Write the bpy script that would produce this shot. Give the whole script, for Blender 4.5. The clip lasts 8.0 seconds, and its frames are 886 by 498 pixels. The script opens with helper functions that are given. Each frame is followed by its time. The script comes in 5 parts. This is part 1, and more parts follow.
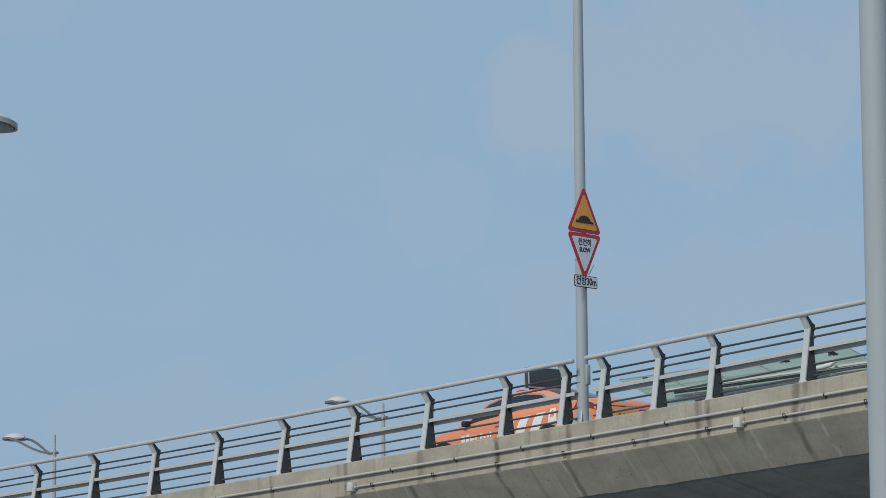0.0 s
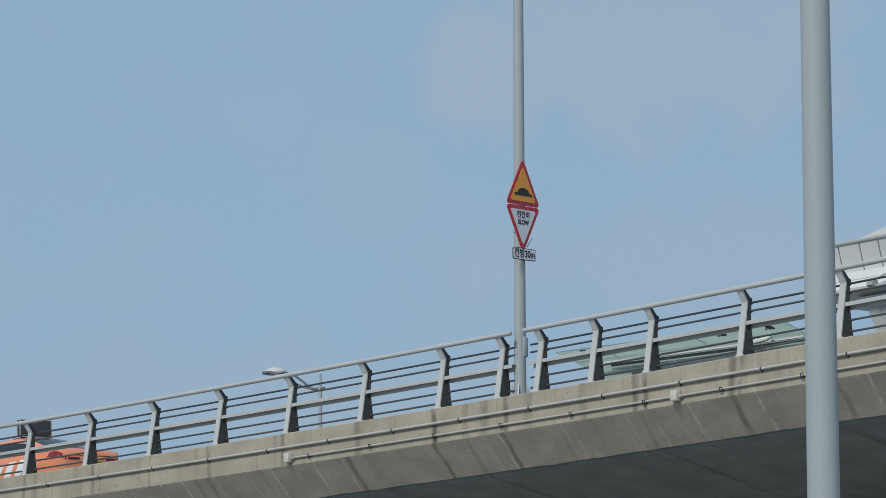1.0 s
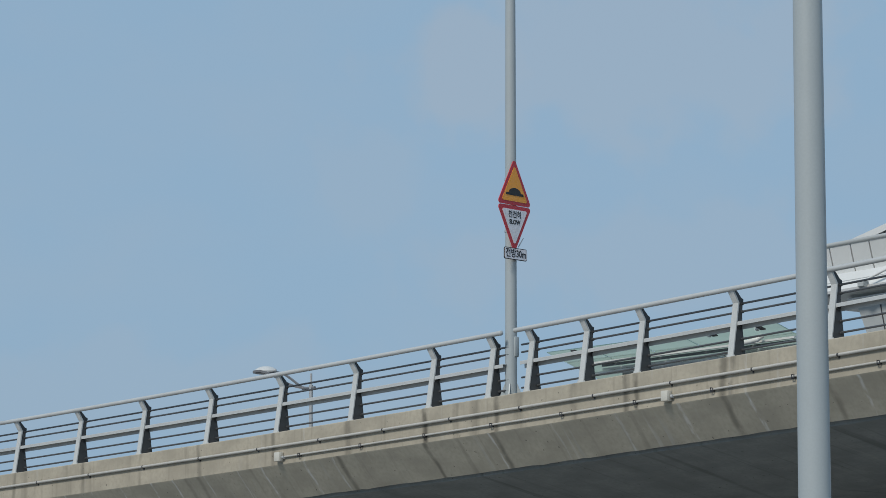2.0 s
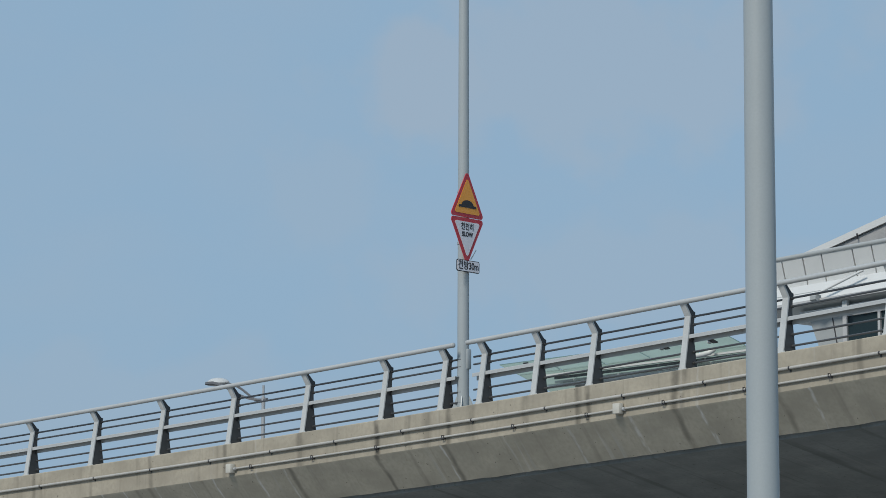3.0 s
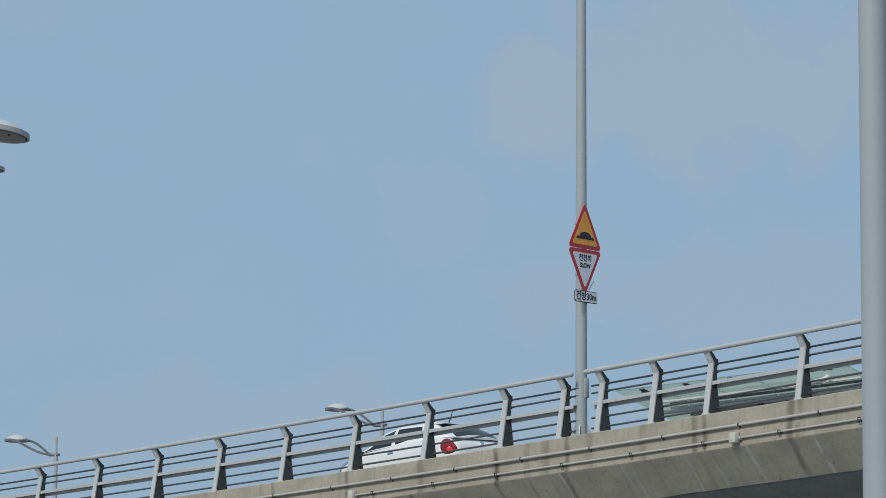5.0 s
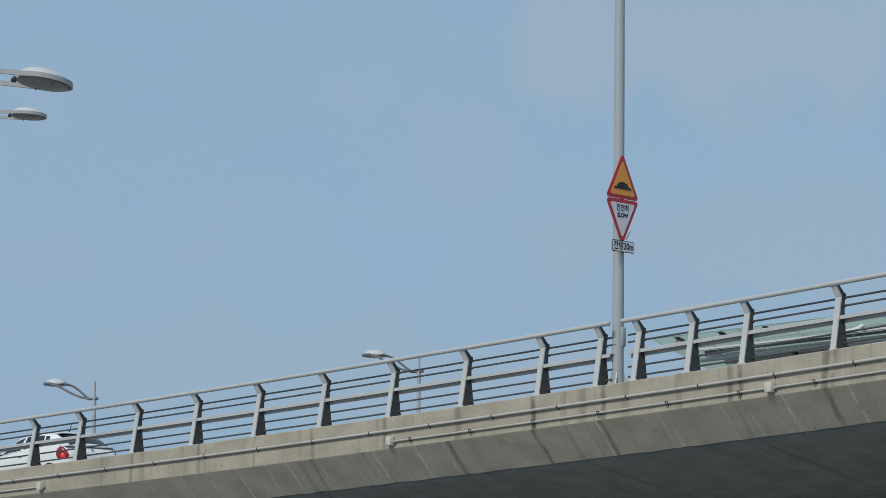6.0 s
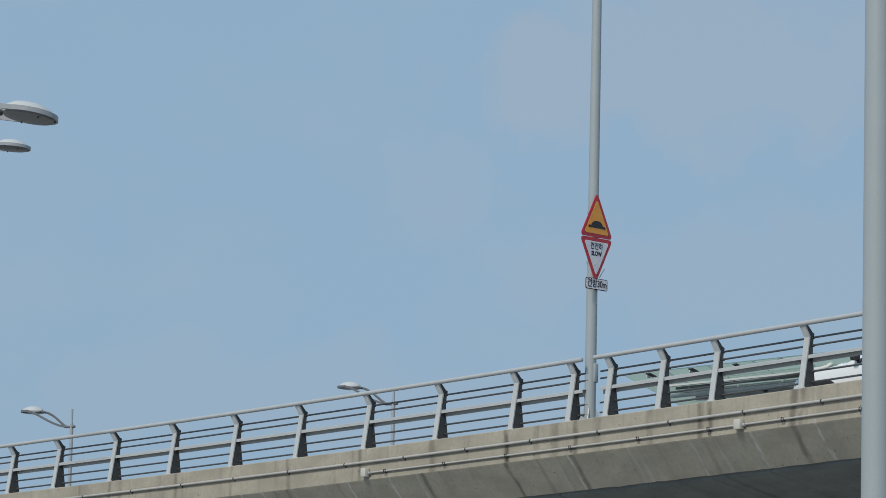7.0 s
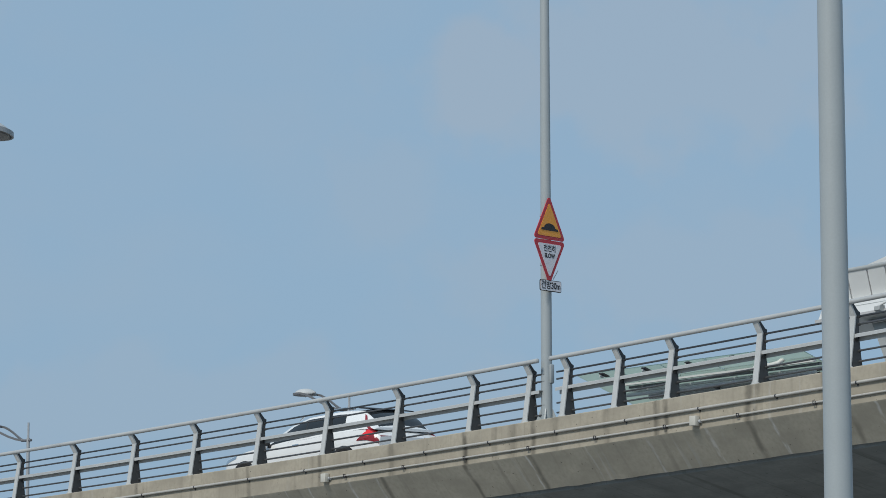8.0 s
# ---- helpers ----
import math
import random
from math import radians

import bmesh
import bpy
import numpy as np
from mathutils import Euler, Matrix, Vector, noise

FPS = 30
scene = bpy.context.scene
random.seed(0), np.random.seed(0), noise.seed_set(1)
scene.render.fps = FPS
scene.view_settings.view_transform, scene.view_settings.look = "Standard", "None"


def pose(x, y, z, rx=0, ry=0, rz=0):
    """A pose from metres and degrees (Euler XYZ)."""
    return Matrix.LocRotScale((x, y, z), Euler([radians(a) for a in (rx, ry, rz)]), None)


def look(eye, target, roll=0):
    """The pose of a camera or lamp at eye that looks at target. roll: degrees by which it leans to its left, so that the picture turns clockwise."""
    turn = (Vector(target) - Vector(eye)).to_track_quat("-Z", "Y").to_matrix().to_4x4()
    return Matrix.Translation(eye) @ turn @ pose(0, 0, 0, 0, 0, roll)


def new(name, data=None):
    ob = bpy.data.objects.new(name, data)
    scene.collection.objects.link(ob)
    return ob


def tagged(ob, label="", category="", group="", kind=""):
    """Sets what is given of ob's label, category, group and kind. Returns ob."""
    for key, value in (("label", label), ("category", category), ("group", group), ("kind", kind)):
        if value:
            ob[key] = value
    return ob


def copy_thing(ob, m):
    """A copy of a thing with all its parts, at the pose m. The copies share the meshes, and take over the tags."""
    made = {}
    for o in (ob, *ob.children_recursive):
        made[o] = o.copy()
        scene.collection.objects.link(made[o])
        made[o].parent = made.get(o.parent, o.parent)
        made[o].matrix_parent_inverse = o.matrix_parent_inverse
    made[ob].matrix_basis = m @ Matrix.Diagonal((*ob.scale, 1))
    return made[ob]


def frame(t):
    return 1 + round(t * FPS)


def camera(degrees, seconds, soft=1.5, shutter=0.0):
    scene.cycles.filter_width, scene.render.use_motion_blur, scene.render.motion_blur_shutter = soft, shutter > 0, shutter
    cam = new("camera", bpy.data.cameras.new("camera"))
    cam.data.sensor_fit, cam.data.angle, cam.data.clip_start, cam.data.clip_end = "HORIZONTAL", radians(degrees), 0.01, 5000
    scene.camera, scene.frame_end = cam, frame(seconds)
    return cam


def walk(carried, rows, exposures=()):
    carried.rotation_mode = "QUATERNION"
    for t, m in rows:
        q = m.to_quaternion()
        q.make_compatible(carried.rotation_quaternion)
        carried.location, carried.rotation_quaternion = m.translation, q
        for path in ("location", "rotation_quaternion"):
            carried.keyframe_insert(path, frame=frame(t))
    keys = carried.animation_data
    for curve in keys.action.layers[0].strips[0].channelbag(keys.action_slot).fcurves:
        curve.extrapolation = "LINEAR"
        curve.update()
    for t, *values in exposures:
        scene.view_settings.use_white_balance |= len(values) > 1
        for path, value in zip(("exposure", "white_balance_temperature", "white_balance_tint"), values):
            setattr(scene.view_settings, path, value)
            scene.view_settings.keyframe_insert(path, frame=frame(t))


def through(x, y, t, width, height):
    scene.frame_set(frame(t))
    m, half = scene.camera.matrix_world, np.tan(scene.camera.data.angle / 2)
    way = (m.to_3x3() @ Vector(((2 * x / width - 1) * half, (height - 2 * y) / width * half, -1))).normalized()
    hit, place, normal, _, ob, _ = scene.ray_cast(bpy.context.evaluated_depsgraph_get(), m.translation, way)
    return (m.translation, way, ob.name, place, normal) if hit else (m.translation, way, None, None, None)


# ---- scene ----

cam = camera(16.913, 8.0, soft=0.65)

# seconds, eye x, y, z, pitch, yaw to the right, roll
PATH = [
    (0.0, 0.000, -0.000, 1.600, 7.727, -0.008, -0.382),
    (0.5, -0.014, 0.005, 1.611, 7.394, 0.834, -0.309),
    (1.0, -0.018, 0.005, 1.608, 7.169, 1.202, -0.123),
    (1.2, -0.019, 0.009, 1.608, 7.135, 1.288, -0.077),
    (2.3, -0.023, 0.029, 1.609, 7.206, 1.496, 0.174),
    (2.5, -0.023, 0.032, 1.609, 7.290, 1.728, 0.220),
    (3.0, 0.007, 0.024, 1.604, 7.402, 2.262, 0.156),
    (3.5, -0.068, -0.019, 1.611, 7.638, 1.684, 0.064),
    (4.0, -0.148, -0.291, 1.639, 7.885, 0.819, 0.282),
    (4.2, -0.145, -0.417, 1.652, 7.989, 0.462, 0.289),
    (5.3, -0.143, -1.111, 1.727, 7.537, -0.094, 0.324),
    (5.5, -0.128, -1.237, 1.740, 7.337, -0.308, 0.330),
    (6.0, -0.260, -1.386, 1.731, 6.660, -0.514, 0.720),
    (6.5, -0.374, -1.596, 1.728, 6.773, -0.383, 1.129),
    (7.0, -0.318, -2.326, 1.707, 7.261, -0.008, 1.376),
    (7.5, -0.475, -2.729, 1.672, 7.601, 0.594, 0.831),
    (8.0, -0.525, -2.884, 1.624, 7.382, 1.089, -0.071),
]


def aim(x, y, z, pitch, yaw, roll):
    p, w = radians(pitch), radians(yaw)
    way = Vector((math.sin(w) * math.cos(p), math.cos(w) * math.cos(p), math.sin(p)))
    return look((x, y, z), Vector((x, y, z)) + 50 * way, roll)


walk(cam, [(t, aim(*row)) for t, *row in PATH])

# ---------------------------------------------------------------- light
SUN = Vector((-0.48, -0.75, 0.80)).normalized()
world = bpy.data.worlds.new("world")
scene.world = world
world.use_nodes = True
wn, wl = world.node_tree.nodes, world.node_tree.links
wn.clear()
w_out = wn.new("ShaderNodeOutputWorld")
w_bg = wn.new("ShaderNodeBackground")
w_sky = wn.new("ShaderNodeTexSky")
w_sky.sky_type = "NISHITA"
w_sky.sun_disc = False
w_sky.sun_elevation = math.asin(SUN.z)
w_sky.sun_rotation = math.atan2(SUN.x, SUN.y)
w_sky.dust_density = 2.0
w_bg.inputs["Strength"].default_value = 0.1
w_co = wn.new("ShaderNodeTexCoord")
# thin haze with soft cloud banks in front of the blue
w_map = wn.new("ShaderNodeMapping")
w_map.inputs["Scale"].default_value = (1.0, 1.0, 1.6)
w_noise = wn.new("ShaderNodeTexNoise")
w_noise.inputs["Scale"].default_value = 15.0
w_noise.inputs["Detail"].default_value = 5.0
w_noise.inputs["Roughness"].default_value = 0.5
w_ramp = wn.new("ShaderNodeValToRGB")
w_ramp.color_ramp.elements[0].position = 0.42
w_ramp.color_ramp.elements[1].position = 0.66
w_haze = wn.new("ShaderNodeMixRGB")
w_haze.inputs["Color1"].default_value = (2.72, 4.17, 5.72, 1)
w_haze.inputs["Color2"].default_value = (3.20, 4.24, 5.40, 1)
w_mix = wn.new("ShaderNodeMixRGB")
w_mix.inputs["Fac"].default_value = 0.93
wl.new(w_co.outputs["Generated"], w_map.inputs["Vector"])
wl.new(w_map.outputs["Vector"], w_noise.inputs["Vector"])
wl.new(w_noise.outputs["Fac"], w_ramp.inputs["Fac"])
w_fray = wn.new("ShaderNodeTexNoise")
w_fray.inputs["Scale"].default_value, w_fray.inputs["Detail"].default_value = 42.0, 4.0


def sky_maths(op, a, b):
    node = wn.new("ShaderNodeMath")
    node.operation = op
    for k, v in enumerate((a, b)):
        if isinstance(v, (int, float)):
            node.inputs[k].default_value = v
        else:
            wl.new(v, node.inputs[k])
    return node.outputs[0]


def cloud(x, z, wide, high, weight):
    """A thin frayed cloud round a direction, with its half width and height in radians."""
    at = wn.new("ShaderNodeMapping")
    at.vector_type = "TEXTURE"
    at.inputs["Location"].default_value = (x, 0.98, z)
    at.inputs["Scale"].default_value = (wide, 1.0, high)
    far = wn.new("ShaderNodeVectorMath")
    far.operation = "LENGTH"
    wl.new(w_co.outputs["Generated"], at.inputs["Vector"])
    wl.new(at.outputs["Vector"], far.inputs[0])
    ragged = sky_maths("ADD", far.outputs["Value"], sky_maths("MULTIPLY", sky_maths("SUBTRACT", w_fray.outputs["Fac"], 0.5), 2.0))
    edge = wn.new("ShaderNodeMapRange")
    edge.interpolation_type = "SMOOTHSTEP"
    edge.inputs["From Min"].default_value, edge.inputs["From Max"].default_value = 1.25, 0.55
    edge.inputs["To Max"].default_value = weight
    wl.new(ragged, edge.inputs["Value"])
    return edge.outputs["Result"]


wl.new(w_co.outputs["Generated"], w_fray.inputs["Vector"])
w_cover = sky_maths("MULTIPLY", w_ramp.outputs["Color"], 0.34)
for bank in ((0.092, 0.190, 0.078, 0.036, 0.85), (0.030, 0.188, 0.025, 0.021, 1.0), (-0.004, 0.150, 0.022, 0.020, 0.5),
             (0.105, 0.118, 0.080, 0.022, 0.6), (-0.040, 0.075, 0.120, 0.020, 0.5), (-0.150, 0.215, 0.040, 0.020, 0.4), (0.260, 0.200, 0.090, 0.030, 0.8),
             (-0.300, 0.140, 0.110, 0.030, 0.8)):
    w_cover = sky_maths("MAXIMUM", w_cover, cloud(*bank))
wl.new(w_cover, w_haze.inputs["Fac"])
wl.new(w_sky.outputs["Color"], w_mix.inputs["Color1"])
wl.new(w_haze.outputs["Color"], w_mix.inputs["Color2"])
wl.new(w_mix.outputs["Color"], w_bg.inputs["Color"])
wl.new(w_bg.outputs["Background"], w_out.inputs["Surface"])

sun = new("sun", bpy.data.lights.new("sun", "SUN"))
sun.data.energy = 2.5
sun.data.angle = radians(12)
sun.data.color = (1.0, 0.95, 0.87)
sun.matrix_world = look(SUN * 100, (0, 0, 0))


# ---------------------------------------------------------------- materials
def material(name, colour, rough=0.6, metal=0.0, vary=0.15, scale=4.0, bump=0.05, coat=0.0, fine=60.0, trans=0.0):
    """Principled paint or stone with large stains and fine grain."""
    m = bpy.data.materials.new(name)
    m.use_nodes = True
    n, l = m.node_tree.nodes, m.node_tree.links
    b = n["Principled BSDF"]
    b.inputs["Roughness"].default_value = rough
    b.inputs["Metallic"].default_value = metal
    b.inputs["Coat Weight"].default_value = coat
    b.inputs["Transmission Weight"].default_value = trans
    co = n.new("ShaderNodeTexCoord")
    big, small = n.new("ShaderNodeTexNoise"), n.new("ShaderNodeTexNoise")
    big.inputs["Scale"].default_value, big.inputs["Detail"].default_value = scale, 5
    small.inputs["Scale"].default_value, small.inputs["Detail"].default_value = fine, 3
    l.new(co.outputs["Object"], big.inputs["Vector"])
    l.new(co.outputs["Object"], small.inputs["Vector"])
    add = n.new("ShaderNodeMath")
    add.operation = "ADD"
    l.new(big.outputs["Fac"], add.inputs[0])
    l.new(small.outputs["Fac"], add.inputs[1])
    ramp = n.new("ShaderNodeMapRange")
    ramp.inputs["From Min"].default_value, ramp.inputs["From Max"].default_value = 0.6, 1.4
    ramp.inputs["To Min"].default_value, ramp.inputs["To Max"].default_value = 1 - vary, 1 + vary
    l.new(add.outputs[0], ramp.inputs["Value"])
    mul = n.new("ShaderNodeVectorMath")
    mul.operation = "SCALE"
    mul.inputs[0].default_value = colour
    l.new(ramp.outputs["Result"], mul.inputs["Scale"])
    l.new(mul.outputs["Vector"], b.inputs["Base Color"])
    if bump:
        bm_ = n.new("ShaderNodeBump")
        bm_.inputs["Strength"].default_value = bump
        bm_.inputs["Distance"].default_value = 0.01
        l.new(small.outputs["Fac"], bm_.inputs["Height"])
        l.new(bm_.outputs["Normal"], b.inputs["Normal"])
    return m


def concrete(name, colour, streak_dark, streak_light, seeps=0.0, drips=(), lime=()):
    """Weathered concrete; streaks run down the surface. UV: metres along the deck, metres down the section."""
    m = bpy.data.materials.new(name)
    m.use_nodes = True
    n, l = m.node_tree.nodes, m.node_tree.links
    b = n["Principled BSDF"]
    b.inputs["Roughness"].default_value = 0.9
    uv = n.new("ShaderNodeUVMap")
    uv.uv_map = "run"

    def noisy(sx, sy, detail, lo, hi):
        mp = n.new("ShaderNodeMapping")
        mp.inputs["Scale"].default_value = (sx, sy, 1)
        t = n.new("ShaderNodeTexNoise")
        t.inputs["Scale"].default_value, t.inputs["Detail"].default_value = 1.0, detail
        r = n.new("ShaderNodeMapRange")
        r.interpolation_type = "SMOOTHSTEP"
        r.inputs["From Min"].default_value, r.inputs["From Max"].default_value = lo, hi
        l.new(uv.outputs["UV"], mp.inputs["Vector"])
        l.new(mp.outputs["Vector"], t.inputs["Vector"])
        l.new(t.outputs["Fac"], r.inputs["Value"])
        return r.outputs["Result"]

    def mix(fac, a, c, weight):
        w = n.new("ShaderNodeMath")
        w.operation = "MULTIPLY"
        w.inputs[1].default_value = weight
        l.new(fac, w.inputs[0])
        x = n.new("ShaderNodeMixRGB")
        l.new(w.outputs[0], x.inputs["Fac"])
        if isinstance(a, tuple):
            x.inputs["Color1"].default_value = (*a, 1)
        else:
            l.new(a, x.inputs["Color1"])
        x.inputs["Color2"].default_value = (*c, 1)
        return x.outputs["Color"]

    col = mix(noisy(1.3, 1.8, 6, 0.3, 0.7), tuple(c * 0.86 for c in colour), tuple(min(1, c * 1.12) for c in colour), 1.0)
    col = mix(noisy(14, 12, 3, 0.35, 0.75), col, tuple(c * 0.8 for c in colour), 0.5)
    col = mix(noisy(0.7, 0.10, 4, 0.52, 0.70), col, tuple(c * 0.55 for c in colour), streak_dark * 0.7)
    col = mix(noisy(2.7, 0.16, 4, 0.575, 0.70), col, tuple(c * 0.36 for c in colour), streak_dark)
    col = mix(noisy(6.5, 0.30, 2, 0.60, 0.70), col, tuple(c * 0.6 for c in colour), streak_dark * 0.8)
    col = mix(noisy(5.0, 0.34, 4, 0.61, 0.74), col, (0.42, 0.42, 0.40), streak_light)
    col = mix(noisy(13, 13, 1, 0.735, 0.77), col, tuple(c * 0.3 for c in colour), 0.75)
    if seeps:
        col = mix(noisy(5.4, 0.30, 3, 0.63, 0.70), col, (0.58, 0.58, 0.56), seeps)
    # single runs of dirt and lime at (metres along, half width, weight), wandering and broken on the way down
    along = n.new("ShaderNodeSeparateXYZ")
    l.new(uv.outputs["UV"], along.inputs["Vector"])

    def maths(op, a, c):
        node = n.new("ShaderNodeMath")
        node.operation = op
        for k, v in enumerate((a, c)):
            if isinstance(v, (int, float)):
                node.inputs[k].default_value = v
            else:
                l.new(v, node.inputs[k])
        return node.outputs[0]

    sway = maths("ADD", along.outputs["X"], maths("MULTIPLY", maths("SUBTRACT", noisy(1.3, 1.6, 5, 0.0, 1.0), 0.5), 0.13))
    for runs, tint, broken in ((drips, tuple(c * 0.30 for c in colour), noisy(4.0, 2.2, 4, 0.22, 0.55)), (lime, (0.62, 0.62, 0.60), noisy(9.0, 4.0, 4, 0.36, 0.60))):
        total = None
        for at, half, weight in runs:
            edge = n.new("ShaderNodeMapRange")
            edge.interpolation_type = "SMOOTHSTEP"
            edge.inputs["From Min"].default_value, edge.inputs["From Max"].default_value = half, half * 0.1
            edge.inputs["To Max"].default_value = weight
            l.new(maths("ABSOLUTE", maths("SUBTRACT", sway, at), 0.0), edge.inputs["Value"])
            total = edge.outputs["Result"] if total is None else maths("MAXIMUM", total, edge.outputs["Result"])
        if total is not None:
            col = mix(maths("MULTIPLY", total, broken), col, tint, 1.0)
    l.new(col, b.inputs["Base Color"])
    bump = n.new("ShaderNodeBump")
    bump.inputs["Strength"].default_value, bump.inputs["Distance"].default_value = 0.05, 0.01
    g = noisy(40, 40, 4, 0.2, 0.8)
    l.new(g, bump.inputs["Height"])
    l.new(bump.outputs["Normal"], b.inputs["Normal"])
    return m


def glass(name, colour, rough=0.05, trans=1.0, alpha=1.0):
    m = bpy.data.materials.new(name)
    m.use_nodes = True
    b = m.node_tree.nodes["Principled BSDF"]
    b.inputs["Base Color"].default_value = (*colour, 1)
    b.inputs["Roughness"].default_value = rough
    b.inputs["Transmission Weight"].default_value = trans
    b.inputs["Alpha"].default_value = alpha
    b.inputs["IOR"].default_value = 1.45
    return m


def lit(name, colour, strength, base):
    m = bpy.data.materials.new(name)
    m.use_nodes = True
    b = m.node_tree.nodes["Principled BSDF"]
    b.inputs["Base Color"].default_value = (*base, 1)
    b.inputs["Roughness"].default_value = 0.15
    b.inputs["Emission Color"].default_value = (*colour, 1)
    b.inputs["Emission Strength"].default_value = strength
    return m


def frosted(name, colour, through):
    """Thin frosted glass: part clear, part milky, lit from both sides."""
    m = bpy.data.materials.new(name)
    m.use_nodes = True
    n, l = m.node_tree.nodes, m.node_tree.links
    out = n["Material Output"]
    n.remove(n["Principled BSDF"])
    clear, milk, gloss = n.new("ShaderNodeBsdfTransparent"), n.new("ShaderNodeBsdfTranslucent"), n.new("ShaderNodeBsdfGlossy")
    clear.inputs["Color"].default_value = (*colour, 1)
    tex, ramp = n.new("ShaderNodeTexNoise"), n.new("ShaderNodeMixRGB")
    tex.inputs["Scale"].default_value = 1.3
    ramp.inputs["Color1"].default_value = (*(c * 0.85 for c in colour), 1)
    ramp.inputs["Color2"].default_value = (*(min(1, c * 1.05) for c in colour), 1)
    l.new(tex.outputs["Fac"], ramp.inputs["Fac"])
    l.new(ramp.outputs["Color"], milk.inputs["Color"])
    gloss.inputs["Roughness"].default_value = 0.1
    a, b = n.new("ShaderNodeMixShader"), n.new("ShaderNodeMixShader")
    a.inputs["Fac"].default_value, b.inputs["Fac"].default_value = through, 0.06
    l.new(milk.outputs[0], a.inputs[1])
    l.new(clear.outputs[0], a.inputs[2])
    l.new(a.outputs[0], b.inputs[1])
    l.new(gloss.outputs[0], b.inputs[2])
    l.new(b.outputs[0], out.inputs["Surface"])
    return m


DRIPS = [(-13.9, 0.080, 0.49), (-11.6, 0.104, 0.44), (-9.75, 0.080, 0.39), (-7.94, 0.096, 0.53), (-5.78, 0.096, 0.59), (-3.71, 0.136, 0.59), (-1.67, 0.096, 0.98), (-0.45, 0.160, 0.39), (0.10, 0.096, 0.73),
         (0.63, 0.160, 0.44), (1.92, 0.104, 0.49), (3.10, 0.080, 0.64), (3.34, 0.080, 0.73), (5.22, 0.128, 0.73), (5.40, 0.096, 0.59), (7.3, 0.080, 0.49), (8.9, 0.096, 0.49)]
KERB = concrete("kerb_concrete", (0.368, 0.332, 0.264), 0.4, 0.25, drips=DRIPS, lime=[(5.68, 0.039, 0.28), (-4.9, 0.033, 0.16), (6.9, 0.033, 0.24)])
FASCIA = concrete("fascia_concrete", (0.405, 0.375, 0.305), 0.35, 0.45, 0.25, drips=[(-8.0, 0.087, 0.36), (-4.0, 0.105, 0.65), (-1.70, 0.074, 0.72), (-0.01, 0.093, 0.68), (5.2, 0.105, 0.65), (7.3, 0.093, 0.43)],
                  lime=[(-12.2, 0.035, 0.51), (-11.3, 0.035, 0.51), (-10.35, 0.040, 0.72), (-9.44, 0.040, 0.77), (-8.75, 0.040, 0.77), (-7.81, 0.035, 0.51), (-6.82, 0.030, 0.42), (-6.12, 0.035, 0.72),
                        (-4.93, 0.055, 0.68), (-4.17, 0.035, 0.51), (-0.11, 0.035, 0.68), (1.4, 0.030, 0.26), (2.87, 0.050, 0.51), (4.26, 0.055, 0.59), (5.69, 0.050, 0.85), (7.9, 0.045, 0.59), (10.1, 0.045, 0.59)])
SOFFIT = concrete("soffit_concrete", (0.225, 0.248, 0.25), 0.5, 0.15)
ASPHALT = material("asphalt", (0.05, 0.05, 0.052), 0.9, vary=0.3, scale=0.8, bump=0.3, fine=90)
# unseen ground, made pale so that it bounces light onto the ramp's underside
GROUND = material("ground_bounce", (0.25, 0.246, 0.236), 0.9, vary=0.3, scale=0.15, bump=0.2, fine=30)
RAIL_PAINT = material("rail_grey_paint", (0.42, 0.435, 0.435), 0.4, vary=0.10, scale=3, bump=0.02)
POST_PAINT = material("post_grey_paint", (0.48, 0.495, 0.49), 0.5, vary=0.12, scale=5, bump=0.03)
# rods toned near black; shade on their undersides is put into the colour
ROD_SHADED = material("rod_grey_with_shade", (0.068, 0.073, 0.080), 0.42, vary=0.15, scale=4, bump=0.02)
# web toned near black in place of the shade its sunlit side lacks
WEB_SHADED = material("post_web_grey_with_shade", (0.052, 0.055, 0.057), 0.55, vary=0.18, scale=7, bump=0.04)
POLE_PAINT = material("pole_grey_paint", (0.34, 0.375, 0.385), 0.4, vary=0.05, scale=2, bump=0.02)
GALV = material("galvanised_steel", (0.40, 0.415, 0.425), 0.45, metal=0.15, vary=0.12, scale=9, bump=0.02)
DARK_STEEL = material("dark_steel", (0.06, 0.06, 0.065), 0.5, metal=0.4, vary=0.2, scale=8)
PIPE_GREY = material("conduit_grey", (0.42, 0.41, 0.38), 0.6, vary=0.15, scale=5, bump=0.03)
BOX_CREAM = material("box_cream_plastic", (0.52, 0.505, 0.45), 0.5, vary=0.06, scale=6)
ARM_GREY = material("lamp_arm_grey", (0.33, 0.345, 0.355), 0.45, metal=0.2, vary=0.12, scale=6, bump=0.02)
ARM_DARK = material("lamp_arm_dark_grey", (0.15, 0.155, 0.165), 0.5, vary=0.15, scale=6, bump=0.02)
LAMP_WHITE = material("lamp_white_shell", (0.52, 0.53, 0.52), 0.4, vary=0.05, scale=5)
LAMP_UNDER = material("lamp_lens_grey", (0.17, 0.175, 0.18), 0.3, vary=0.1, scale=9)
SIGN_RED = material("sign_red", (0.55, 0.03, 0.045), 0.4, vary=0.06, scale=5, bump=0)
SIGN_YELLOW = material("sign_yellow", (0.95, 0.375, 0.045), 0.4, vary=0.05, scale=5, bump=0)
SIGN_WHITE = material("sign_white", (0.86, 0.81, 0.82), 0.4, vary=0.05, scale=5, bump=0)
SIGN_BLACK = material("sign_black", (0.018, 0.018, 0.02), 0.5, vary=0.1, scale=5, bump=0)
